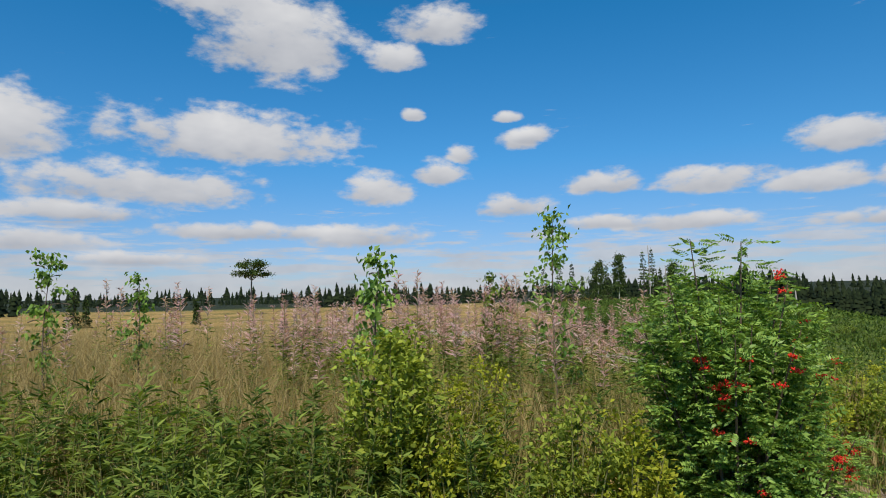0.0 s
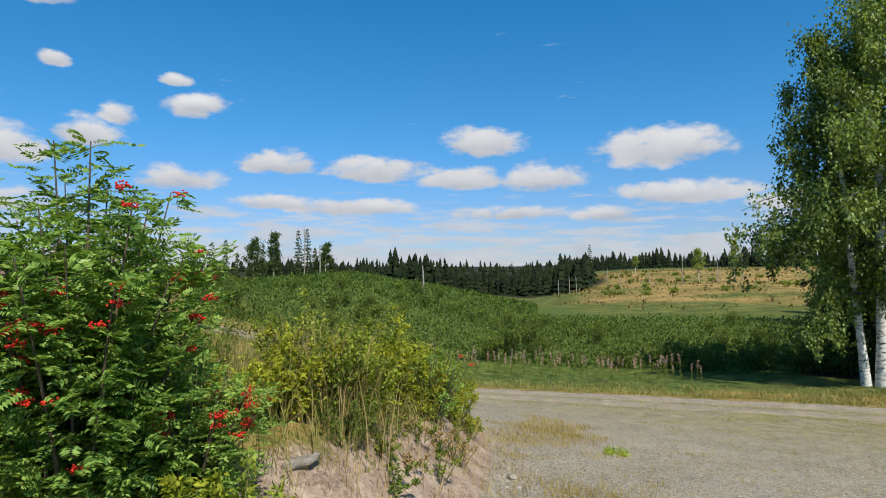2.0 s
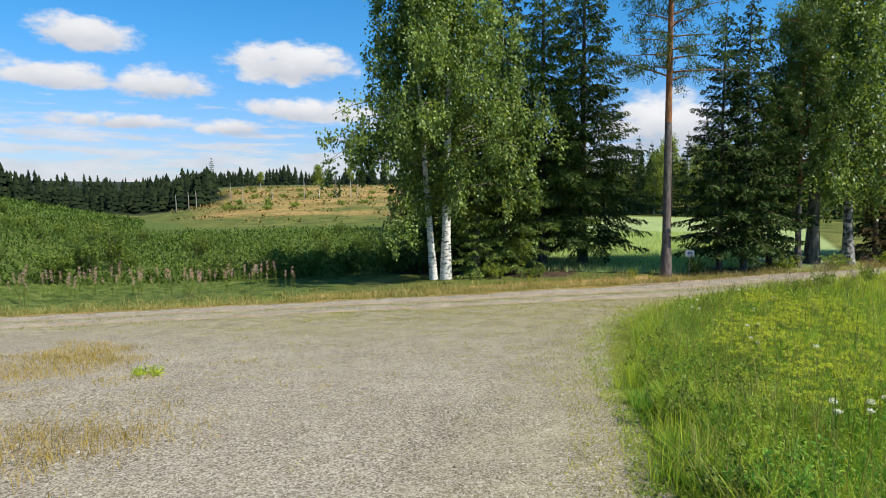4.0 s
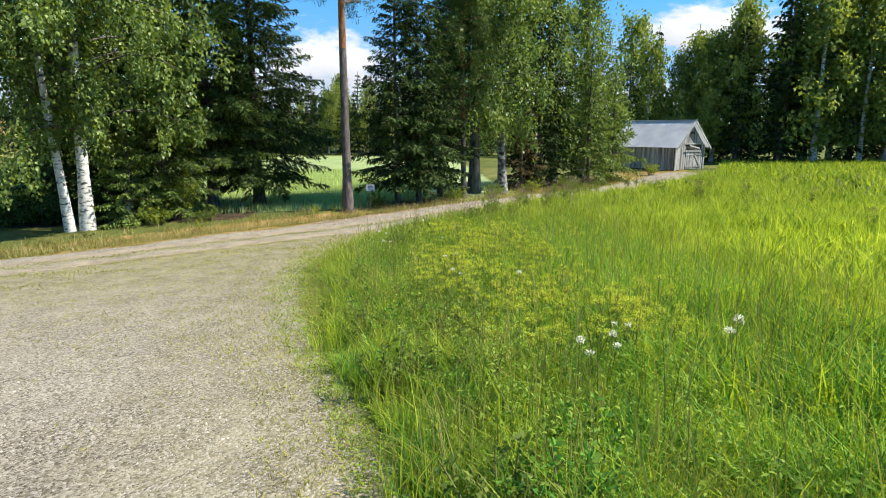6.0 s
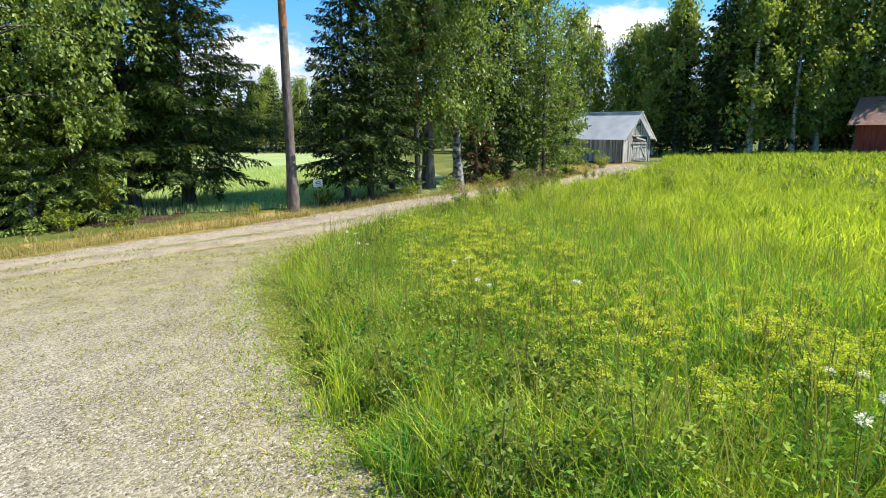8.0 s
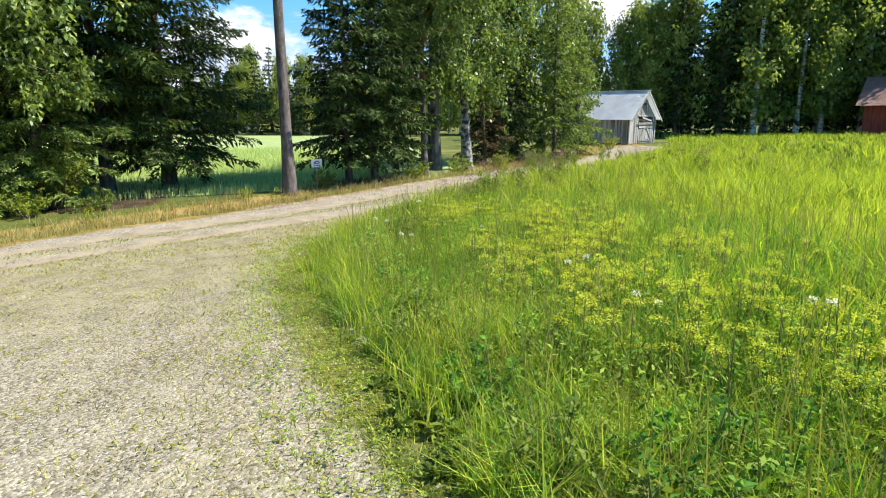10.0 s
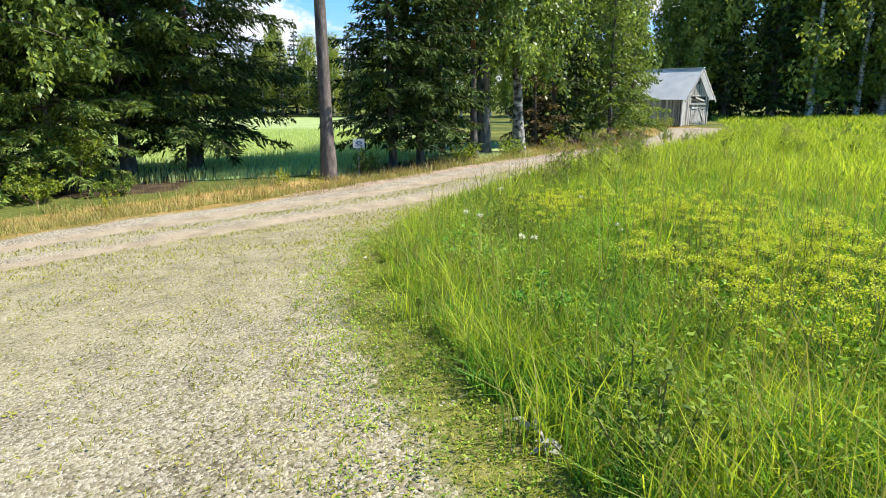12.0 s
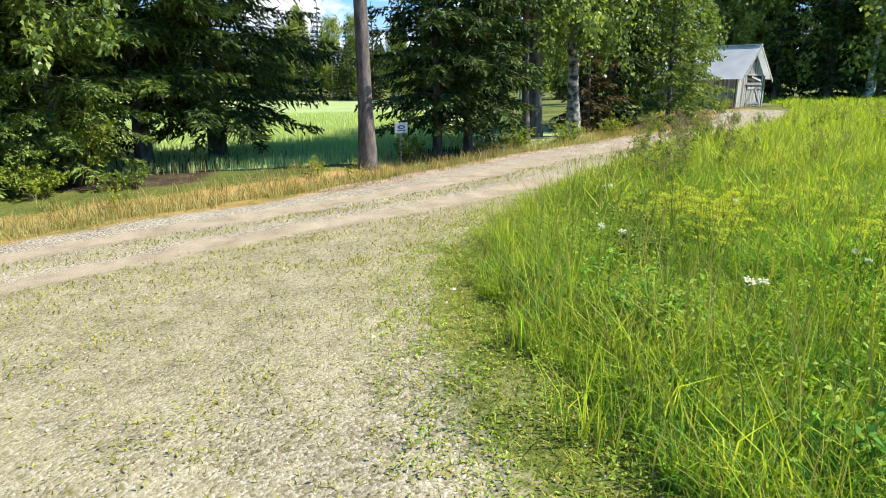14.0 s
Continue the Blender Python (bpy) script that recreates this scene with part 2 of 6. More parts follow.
M = {
    "meadow": leaf_material("meadow grass", (0.14, 0.25, 0.02), (0.56, 0.65, 0.08), 0.48),
    "lush": leaf_material("lush grass", (0.05, 0.17, 0.028), (0.22, 0.43, 0.065), 0.4),
    "umbel_green": leaf_material("yellow-green umbel", (0.34, 0.43, 0.035), (0.58, 0.60, 0.07), 0.45),
    "white_flower": leaf_material("white petals", (0.6, 0.62, 0.55), (0.8, 0.8, 0.75), 0.3),
    "tan": leaf_material("dry grass", (0.24, 0.17, 0.07), (0.56, 0.44, 0.22), 0.35),
    "verge": leaf_material("half-dry grass", (0.16, 0.18, 0.04), (0.40, 0.36, 0.14), 0.35),
    "tuft": leaf_material("trodden grass", (0.18, 0.20, 0.025), (0.46, 0.43, 0.10), 0.35),
    "birch_leaf": leaf_material("birch leaves", (0.065, 0.115, 0.03), (0.30, 0.40, 0.11), 0.42, 0.42, gloss=0.35),
    "far_leaf": leaf_material("far foliage", (0.13, 0.195, 0.045), (0.36, 0.42, 0.11), 0.4),
    "spruce": leaf_material("spruce needles", (0.010, 0.022, 0.008), (0.085, 0.135, 0.032), 0.15),
    # lighter needles, also put on sunlit older spruces with the sunlight in the colour
    "spruce_light": leaf_material("young and sunlit spruce needles", (0.05, 0.095, 0.024), (0.26, 0.34, 0.08), 0.32),
    "pine": leaf_material("pine needles", (0.05, 0.09, 0.03), (0.13, 0.19, 0.05), 0.2),
    "brown_leaf": leaf_material("withered twigs", (0.05, 0.04, 0.02), (0.15, 0.11, 0.04), 0.15),
    "rowan": leaf_material("rowan leaves", (0.075, 0.165, 0.03), (0.32, 0.47, 0.10), 0.35, 0.45, gloss=0.3),
    "yellow_leaf": leaf_material("yellowing leaves", (0.14, 0.19, 0.018), (0.46, 0.47, 0.05), 0.4),
    "willow": leaf_material("willow leaves", (0.085, 0.14, 0.02), (0.38, 0.44, 0.07), 0.4),
    "herb": leaf_material("herb leaves", (0.055, 0.11, 0.022), (0.27, 0.34, 0.07), 0.4),
    "fluff": leaf_material("fireweed plumes", (0.50, 0.27, 0.32), (0.70, 0.52, 0.55), 0.45),
    "rust": leaf_material("rust-red leaves", (0.18, 0.05, 0.02), (0.38, 0.14, 0.05), 0.3),
    "berry": surface("red berries", [(0.3, (0.50, 0.02, 0.012)), (0.7, (0.70, 0.04, 0.02))], rough=0.35, bump=0.0),
    "birch_bark": surface("birch bark", [(0.36, (0.03, 0.027, 0.025)), (0.46, (0.62, 0.60, 0.56)), (0.75, (0.78, 0.76, 0.72))], (5, 5, 13), 0.75, 0.3, fine=6),
    "old_birch": surface("old birch bark", [(0.40, (0.03, 0.027, 0.025)), (0.54, (0.25, 0.235, 0.215)), (0.75, (0.60, 0.58, 0.54))], (5, 5, 6), 0.8, 0.5, fine=6),
    "grey_bark": surface("grey bark", [(0.3, (0.035, 0.03, 0.026)), (0.55, (0.13, 0.115, 0.10)), (0.8, (0.26, 0.24, 0.21))], (7, 7, 2.2), 0.9, 0.8, fine=9),
    "pine_bark": surface("pine bark", [(0.3, (0.05, 0.042, 0.04)), (0.55, (0.14, 0.115, 0.105)), (0.8, (0.24, 0.205, 0.19))], (8, 8, 2.5), 0.9, 0.9, fine=8),
    "red_bark": surface("upper pine bark", [(0.3, (0.17, 0.07, 0.03)), (0.7, (0.42, 0.19, 0.08))], (6, 6, 3), 0.85, 0.4, fine=8),
    "twig": surface("twigs", [(0.3, (0.07, 0.05, 0.035)), (0.7, (0.17, 0.13, 0.09))], rough=0.85),
    "snag": surface("bare dead wood", [(0.3, (0.22, 0.20, 0.18)), (0.7, (0.45, 0.42, 0.38))], (3, 3, 1), 0.85),
    "stem": surface("plant stems", [(0.3, (0.10, 0.12, 0.03)), (0.7, (0.24, 0.22, 0.08))], rough=0.7),
    "stone": surface("gravel stones", [(0.3, (0.12, 0.11, 0.095)), (0.55, (0.29, 0.265, 0.23)), (0.75, (0.48, 0.45, 0.40))], (9, 9, 9), 0.85, 0.3),
    "driftwood": surface("weathered log", [(0.3, (0.20, 0.17, 0.14)), (0.7, (0.50, 0.46, 0.41))], (3, 20, 20), 0.85, 0.7),
    "board": surface("weathered grey boards", [(0.25, (0.12, 0.115, 0.105)), (0.5, (0.29, 0.28, 0.265)), (0.78, (0.50, 0.485, 0.465))], (9, 9, 0.7), 0.85, 0.5, fine=8, per_object=0.35),
    "tin": surface("corrugated roof sheet", [(0.3, (0.62, 0.64, 0.67)), (0.7, (0.80, 0.81, 0.83))], (1.2, 1.2, 1.2), 0.4, 0.1, per_object=0.1),
    "inside": surface("dark boards", [(0.3, (0.03, 0.028, 0.025)), (0.7, (0.08, 0.07, 0.06))], rough=0.9),
    "red_wall": surface("red ochre boards", [(0.3, (0.16, 0.03, 0.02)), (0.7, (0.28, 0.06, 0.04))], (6, 6, 1), 0.85),
    "red_roof": surface("faded red roof", [(0.3, (0.42, 0.26, 0.22)), (0.7, (0.56, 0.38, 0.33))], rough=0.8),
    "sign_white": surface("white enamel", [(0.3, (0.74, 0.75, 0.76)), (0.7, (0.82, 0.82, 0.82))], rough=0.4, bump=0.02),
    "sign_blue": surface("blue sign paint", [(0.3, (0.02, 0.10, 0.28)), (0.7, (0.03, 0.13, 0.34))], rough=0.4, bump=0.02),
    "sign_black": surface("black sign paint", [(0.3, (0.02, 0.02, 0.02)), (0.7, (0.04, 0.04, 0.04))], rough=0.5, bump=0.02),
    "post": surface("galvanised post", [(0.3, (0.30, 0.32, 0.32)), (0.7, (0.45, 0.47, 0.47))], rough=0.5, metal=0.6),
    "sward": leaf_material("short sward", (0.13, 0.22, 0.022), (0.42, 0.50, 0.08), 0.4),
    "clover": leaf_material("clover and small herbs", (0.12, 0.23, 0.025), (0.38, 0.50, 0.08), 0.4),
    "dark_leaf": leaf_material("dark far foliage", (0.03, 0.055, 0.018), (0.11, 0.16, 0.045), 0.25),
    "meadow_far": leaf_material("sunlit far grass", (0.17, 0.27, 0.025), (0.48, 0.55, 0.09), 0.45),
    "slope": leaf_material("slope growth", (0.04, 0.08, 0.018), (0.17, 0.24, 0.045), 0.3),
    # near-black needles: the self-shadow these simple cones lack is in the colour
    "far_wood": leaf_material("far wood with crown shade", (0.005, 0.011, 0.005), (0.02, 0.03, 0.011), 0.05, 0.9),
}


def ground_material():
    m = bpy.data.materials.new("ground")
    m.use_nodes = True
    nt = m.node_tree
    b = nt.nodes["Principled BSDF"]
    geo = nd(nt, "ShaderNodeNewGeometry")

    def tex(scale, detail=5, rough=0.6):
        n = nd(nt, "ShaderNodeTexNoise")
        n.inputs["Scale"].default_value, n.inputs["Detail"].default_value, n.inputs["Roughness"].default_value = scale, detail, rough
        nt.links.new(geo.outputs["Position"], n.inputs["Vector"])
        return n.outputs["Fac"]

    def attr(name):
        n = nd(nt, "ShaderNodeAttribute")
        n.attribute_name = name
        return n.outputs["Fac"]

    def blend(fac, lower, upper):
        x = mix_node(nt)
        nt.links.new(fac, x.inputs["Factor"])
        nt.links.new(lower, x.inputs["A"])
        nt.links.new(upper, x.inputs["B"])
        return x.outputs["Result"]

    big, mid, fine, grit = tex(0.35, 4), tex(2.3, 5), tex(16, 4), tex(60, 3, 0.7)
    vor = nd(nt, "ShaderNodeTexVoronoi")
    vor.inputs["Scale"].default_value = 55
    nt.links.new(geo.outputs["Position"], vor.inputs["Vector"])
    sepc = nd(nt, "ShaderNodeSeparateColor")
    nt.links.new(vor.outputs["Color"], sepc.inputs[0])

    def edge(name, strength=0.8):
        f = math_node(nt, "MULTIPLY_ADD", math_node(nt, "SUBTRACT", mid, 0.5), strength, attr(name))
        f = math_node(nt, "MULTIPLY_ADD", math_node(nt, "SUBTRACT", fine, 0.5), strength * 0.7, f)
        r = soft_range(nt)
        nt.links.new(f, r.inputs["Value"])
        r.inputs["From Min"].default_value, r.inputs["From Max"].default_value = 0.3, 0.7
        return r.outputs[0]

    grass = ramp(nt, math_node(nt, "MULTIPLY_ADD", math_node(nt, "SUBTRACT", fine, 0.5), 0.7, big),
                 [(0.25, (0.03, 0.05, 0.009)), (0.5, (0.09, 0.11, 0.02)), (0.75, (0.20, 0.19, 0.05))])
    dry = ramp(nt, math_node(nt, "MULTIPLY_ADD", math_node(nt, "SUBTRACT", fine, 0.5), 0.4, math_node(nt, "MULTIPLY_ADD", math_node(nt, "SUBTRACT", tex(0.12, 6), 0.5), 1.2, mid)),
               [(0.2, (0.07, 0.075, 0.02)), (0.42, (0.21, 0.16, 0.045)), (0.6, (0.33, 0.21, 0.075)), (0.8, (0.45, 0.30, 0.125))])
    soil = ramp(nt, math_node(nt, "MULTIPLY_ADD", math_node(nt, "SUBTRACT", grit, 0.5), 0.9, math_node(nt, "MULTIPLY_ADD", math_node(nt, "SUBTRACT", fine, 0.5), 0.8, mid)),
                [(0.2, (0.10, 0.07, 0.05)), (0.42, (0.26, 0.19, 0.145)), (0.6, (0.38, 0.29, 0.225)), (0.8, (0.50, 0.41, 0.33))])
    track = ramp(nt, math_node(nt, "MULTIPLY_ADD", math_node(nt, "SUBTRACT", grit, 0.5), 0.5, mid),
                 [(0.25, (0.19, 0.15, 0.105)), (0.5, (0.30, 0.245, 0.175)), (0.8, (0.41, 0.345, 0.265))])
    gv = math_node(nt, "MULTIPLY_ADD", math_node(nt, "SUBTRACT", sepc.outputs[0], 0.5), 0.62, math_node(nt, "MULTIPLY_ADD", math_node(nt, "SUBTRACT", grit, 0.5), 0.6, math_node(nt, "MULTIPLY_ADD", mid, 0.2, math_node(nt, "MULTIPLY_ADD", tex(0.8, 4), 0.28, 0.265))))
    gravel = ramp(nt, gv, [(0.15, (0.075, 0.062, 0.045)), (0.42, (0.225, 0.195, 0.152)), (0.62, (0.32, 0.285, 0.23)), (0.88, (0.50, 0.46, 0.39))])
    shrub = ramp(nt, math_node(nt, "MULTIPLY_ADD", math_node(nt, "SUBTRACT", fine, 0.5), 0.8, mid),
                 [(0.25, (0.03, 0.055, 0.010)), (0.5, (0.07, 0.105, 0.018)), (0.75, (0.14, 0.18, 0.035))])
    crop = ramp(nt, math_node(nt, "MULTIPLY_ADD", math_node(nt, "SUBTRACT", fine, 0.5), 0.4, big),
                [(0.3, (0.22, 0.30, 0.12)), (0.6, (0.30, 0.37, 0.15)), (0.8, (0.38, 0.42, 0.18))])
    c = blend(edge("dry"), grass, dry)
    c = blend(edge("crop", 0.3), c, crop)
    c = blend(edge("shrub", 0.5), c, shrub)
    # near-black floor: shade between the far trees put into the ground colour
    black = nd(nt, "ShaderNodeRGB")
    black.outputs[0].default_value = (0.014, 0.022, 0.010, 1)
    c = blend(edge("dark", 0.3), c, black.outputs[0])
    # needle litter, its colour darkened for the shade under the spruces
    litter_shade = ramp(nt, math_node(nt, "MULTIPLY_ADD", math_node(nt, "SUBTRACT", grit, 0.5), 0.6, mid),
                  [(0.25, (0.022, 0.017, 0.011)), (0.55, (0.055, 0.038, 0.024)), (0.8, (0.10, 0.07, 0.042))])
    c = blend(edge("litter_shade", 0.4), c, litter_shade)
    c = blend(edge("soil"), c, soil)
    c = blend(edge("gravel", 0.7), c, gravel)
    moss = ramp(nt, math_node(nt, "MULTIPLY_ADD", math_node(nt, "SUBTRACT", fine, 0.5), 0.7, mid),
                [(0.3, (0.14, 0.125, 0.05)), (0.55, (0.26, 0.23, 0.12)), (0.8, (0.37, 0.33, 0.21))])
    mossy = math_node(nt, "MULTIPLY_ADD", math_node(nt, "SUBTRACT", mid, 0.5), 0.9, math_node(nt, "MULTIPLY_ADD", math_node(nt, "SUBTRACT", fine, 0.5), 1.6, attr("moss")), clamp=True)
    c = blend(math_node(nt, "MULTIPLY", mossy, 0.6), c, moss)
    c = blend(math_node(nt, "MULTIPLY", edge("track", 0.9), 0.9), c, track)
    nt.links.new(c, b.inputs["Base Color"])
    b.inputs["Roughness"].default_value = 0.95
    b.inputs["Specular IOR Level"].default_value = 0.15
    bp = nd(nt, "ShaderNodeBump")
    bp.inputs["Strength"].default_value, bp.inputs["Distance"].default_value = 0.45, 0.03
    nt.links.new(math_node(nt, "MULTIPLY_ADD", vor.outputs["Distance"], -0.6, math_node(nt, "ADD", grit, fine)), bp.inputs["Height"])
    nt.links.new(bp.outputs[0], b.inputs["Normal"])
    return m


# ---- shape of the land ----
def smooth(lo, hi, v):
    s = np.clip((v - lo) / (hi - lo), 0, 1)
    return s * s * (3 - 2 * s)


MEADOW_EDGE = ([-30, -5, 0, 5, 8, 9.4, 10.5, 12.1, 13.4, 14.4, 15.3, 16.6, 17.4, 18.2, 19, 20, 21.4, 22.3, 23.2, 26, 28, 30.5, 33, 36, 44, 60],
               [-12, -5, -2.6, -.6, .6, 1.2, 1.5, 1.95, 2.2, 2.36, 2.52, 2.72, 2.92, 3.02, 3.08, 3.08, 3.02, 2.8, 2.35, .8, -.5, -2.6, -5.8, -9.2, -15.7, -24])
ROAD = np.array([(-8, 40), (4, 28), (11, 21.5), (16.5, 16.3), (20, 12.3), (22.9, 8.3), (24.2, 6.8), (25.4, 4.75), (26.8, 2.7),
                 (29.3, -.1), (32.2, -4), (36, -8.2), (41, -12), (47, -15.6)], float)
BANK_FOOT = ([-40, -4, 0, 2.5, 4, 5.5, 6.8, 8.3, 9.6, 10.6, 11.6, 13], [2.6, 2.8, 3.0, 3.5, 4.4, 5.7, 7.2, 9.3, 11.5, 13.5, 17, 30])
AZ = [-180, -60, -40, -10, 8, 14, 20, 28, 37, 45, 57, 72, 95, 112, 135, 180]
RING = [30, 45, 80, 150, 260, 700, 2500]
FAR = np.array([
    [0, 0, 0, 0, 0, 0, -.4, -1.8, -2.8, -3, -3.1, -2.9, -2.6, -2.2, -1.8, -1],
    [0, 0, 0, 0, .2, .4, .3, -1.6, -3.1, -3.3, -3.3, -3, -2.7, -2.2, -1.8, -1],
    [0, 0, 0, 0, .5, 1.0, 1.5, -.2, -3.1, -3, -2.6, -3, -2.8, -2.2, -1.6, -1],
    [0, .5, .6, .6, .8, 1, .4, -2, -4.5, -1.2, -.6, -2, -2.5, -2, -1.2, 0],
    [1, 2, 2, 2, 2, 1, 0, -3, -6, 2.6, 3.4, 1, 0, 0, 0, 1],
    [4, 6, 7, 7, 7, 9, 10, 8, 6, 9, 9, 8, 7, 6, 5, 4],
    [20, 26, 28, 28, 30, 36, 40, 38, 36, 44, 46, 40, 36, 30, 25, 20]], float)


def road_offset(x, y):
    """Signed distance from the road's centre line."""
    p = np.stack([x, y], -1)
    best, sign = np.full(x.shape, 1e9), np.zeros(x.shape)
    for a, b in zip(ROAD[:-1], ROAD[1:]):
        d = b - a
        s = np.clip(((p - a) @ d) / (d @ d), 0, 1)
        off = p - (a + s[..., None] * d)
        r = np.hypot(off[..., 0], off[..., 1])
        side = d[0] * off[..., 1] - d[1] * off[..., 0]
        sign, best = np.where(r < best, np.sign(side), sign), np.minimum(best, r)
    return best * sign


def in_meadow(x, y):
    return np.interp(x, *MEADOW_EDGE) - y


def on_bank(x, y):
    return y - np.interp(x, *BANK_FOOT)


def wave(x, y, size, seed):
    """Smooth cheap unevenness between -1 and 1."""
    r = np.random.RandomState(seed)
    out = 0
    for k in range(5):
        a, p, f = r.uniform(0, 6.28), r.uniform(0, 6.28), r.uniform(0.6, 1.7) / size
        out = out + np.sin((x * np.cos(a) + y * np.sin(a)) * f * 6.28 + p)
    return out / 3


def gz(x, y):
    """Height of the ground."""
    x, y = np.asarray(x, float), np.asarray(y, float)
    xc = np.clip(x, -6, 30)
    near = -0.566 - 0.1288 * xc - 0.0464 * np.clip(y, -3, 24) + 0.00212 * xc * xc
    near = near + 0.45 * np.exp(-((x + 1) / 5.0) ** 2 - (y / 5) ** 2)
    bank = smooth(0, 2.6, on_bank(x, y)) * smooth(-1.0, 3.0, 13 - x)
    top = np.interp(x, [-8, 0, 2, 4, 6, 8, 11], [0.1, 0.0, -0.1, -0.35, -0.7, -1.0, -1.9])
    near = near + bank * np.maximum(top - near, 0)
    near = near + (0.05 * wave(x, y, 0.9, 23) + 0.03 * wave(x, y, 0.45, 24)) * smooth(-0.9, 0.3, on_bank(x, y)) * smooth(12, 10, x) + 0.015 * wave(x, y, 1.7, 3) + 0.05 * wave(x, y, 7, 4) * smooth(0, 3, in_meadow(x, y))
    ro = road_offset(x, y)
    near = near - 0.05 * (np.exp(-((ro - 0.8) / 0.3) ** 2) + np.exp(-((ro + 0.8) / 0.3) ** 2)) - 0.18 * smooth(2.2, 3.0, ro) * smooth(5.0, 3.8, ro) * smooth(26, 20, y)
    r, az = np.hypot(x - 4, y - 1), np.degrees(np.arctan2(x - 4, y - 1))
    lr, col = np.log(np.clip(r, 30, 2500)), np.stack([np.interp(az, AZ, row) for row in FAR])
    far, ls = np.zeros(x.shape), np.log(RING)
    for i in range(len(RING) - 1):
        s = (lr - ls[i]) / (ls[i + 1] - ls[i])
        part_of = (s >= 0) & (s <= 1)
        s = s * s * (3 - 2 * s)
        far = np.where(part_of, col[i] * (1 - s) + col[i + 1] * s, far)
    far = far + 0.35 * wave(x, y, 40, 5) * smooth(40, 120, r)
    k = smooth(24, 44, r)
    return near * (1 - k) + far * k


def gz1(x, y):
    return float(gz(np.array([x]), np.array([y]))[0])


# ---- mesh helpers ----
def mesh_from(name, verts, faces, mats, smooth_shade=False):
    """verts (n, 3) and faces (m, 3 or 4) as arrays."""
    verts, faces = np.ascontiguousarray(verts, np.float32), np.ascontiguousarray(faces, np.int32)
    me = bpy.data.meshes.new(name)
    k = faces.shape[1]
    me.vertices.add(len(verts))
    me.vertices.foreach_set("co", verts.ravel())
    me.loops.add(faces.size)
    me.loops.foreach_set("vertex_index", faces.ravel())
    me.polygons.add(len(faces))
    me.polygons.foreach_set("loop_start", np.arange(0, faces.size, k, dtype=np.int32))
    if smooth_shade:
        me.polygons.foreach_set("use_smooth", np.ones(len(faces), bool))
    me.materials.append(mats)
    me.update(calc_edges=True)
    return me


FINE_PARTS = {"crown", "needles", "foliage", "plume", "umbel", "branchwork", "flowering_top", "berry_cluster"}


def link(name, me, parent=None, label=""):
    ob = new(name, me)
    if parent:
        ob.parent = parent
    if label:
        tagged(ob, label)
    if name in FINE_PARTS:
        tagged(ob, kind="stuff")
    return ob


def part(name, bm, material, parent, label=""):
    """Links a bmesh as one mesh object under a thing or a part."""
    me = bpy.data.meshes.new(name)
    bm.to_mesh(me)
    bm.free()
    me.materials.append(material)
    return link(name, me, parent, label)


def thing(name, label, category, at=(0, 0, 0), group="", kind="", turn=0):
    ob = new(name)
    ob.matrix_world = pose(*at, 0, 0, turn)
    return tagged(ob, label, category, group, kind)


def unit(v):
    return v / np.maximum(np.linalg.norm(v, axis=-1, keepdims=True), 1e-9)


def leaves(rs, pos, way, length, width, fold=0.18, lift=0.5):
    """One folded pointed leaf at each place, growing along way. Returns verts and faces."""
    n = len(pos)
    length, width = np.broadcast_to(length, n)[:, None], np.broadcast_to(width, n)[:, None]
    way = unit(way)
    side = unit(np.cross(way, rs.normal(0, 0.6, (n, 3)) + (0, 0, 1)))
    norm = np.cross(side, way)
    mid = pos + way * length * 0.45
    v = np.stack([pos, mid + side * width / 2 + norm * width * fold, pos + way * length - norm * length * 0.12, mid - side * width / 2 + norm * width * fold], 1)
    return v.reshape(-1, 3), np.arange(4 * n).reshape(-1, 4)


def needle_twigs(rs, pos, way, length, width):
    """One narrow pointed twig at each place, growing along way. Returns verts and faces."""
    n = len(pos)
    length, width = np.broadcast_to(length, n)[:, None], np.broadcast_to(width, n)[:, None]
    way = unit(way)
    side = unit(np.cross(way, rs.normal(0, 0.6, (n, 3)) + (0, 0, 1)))
    v = np.stack([pos + side * width * 0.6, pos + way * length, pos - side * width * 0.6], 1)
    return v.reshape(-1, 3), np.arange(3 * n).reshape(-1, 3)


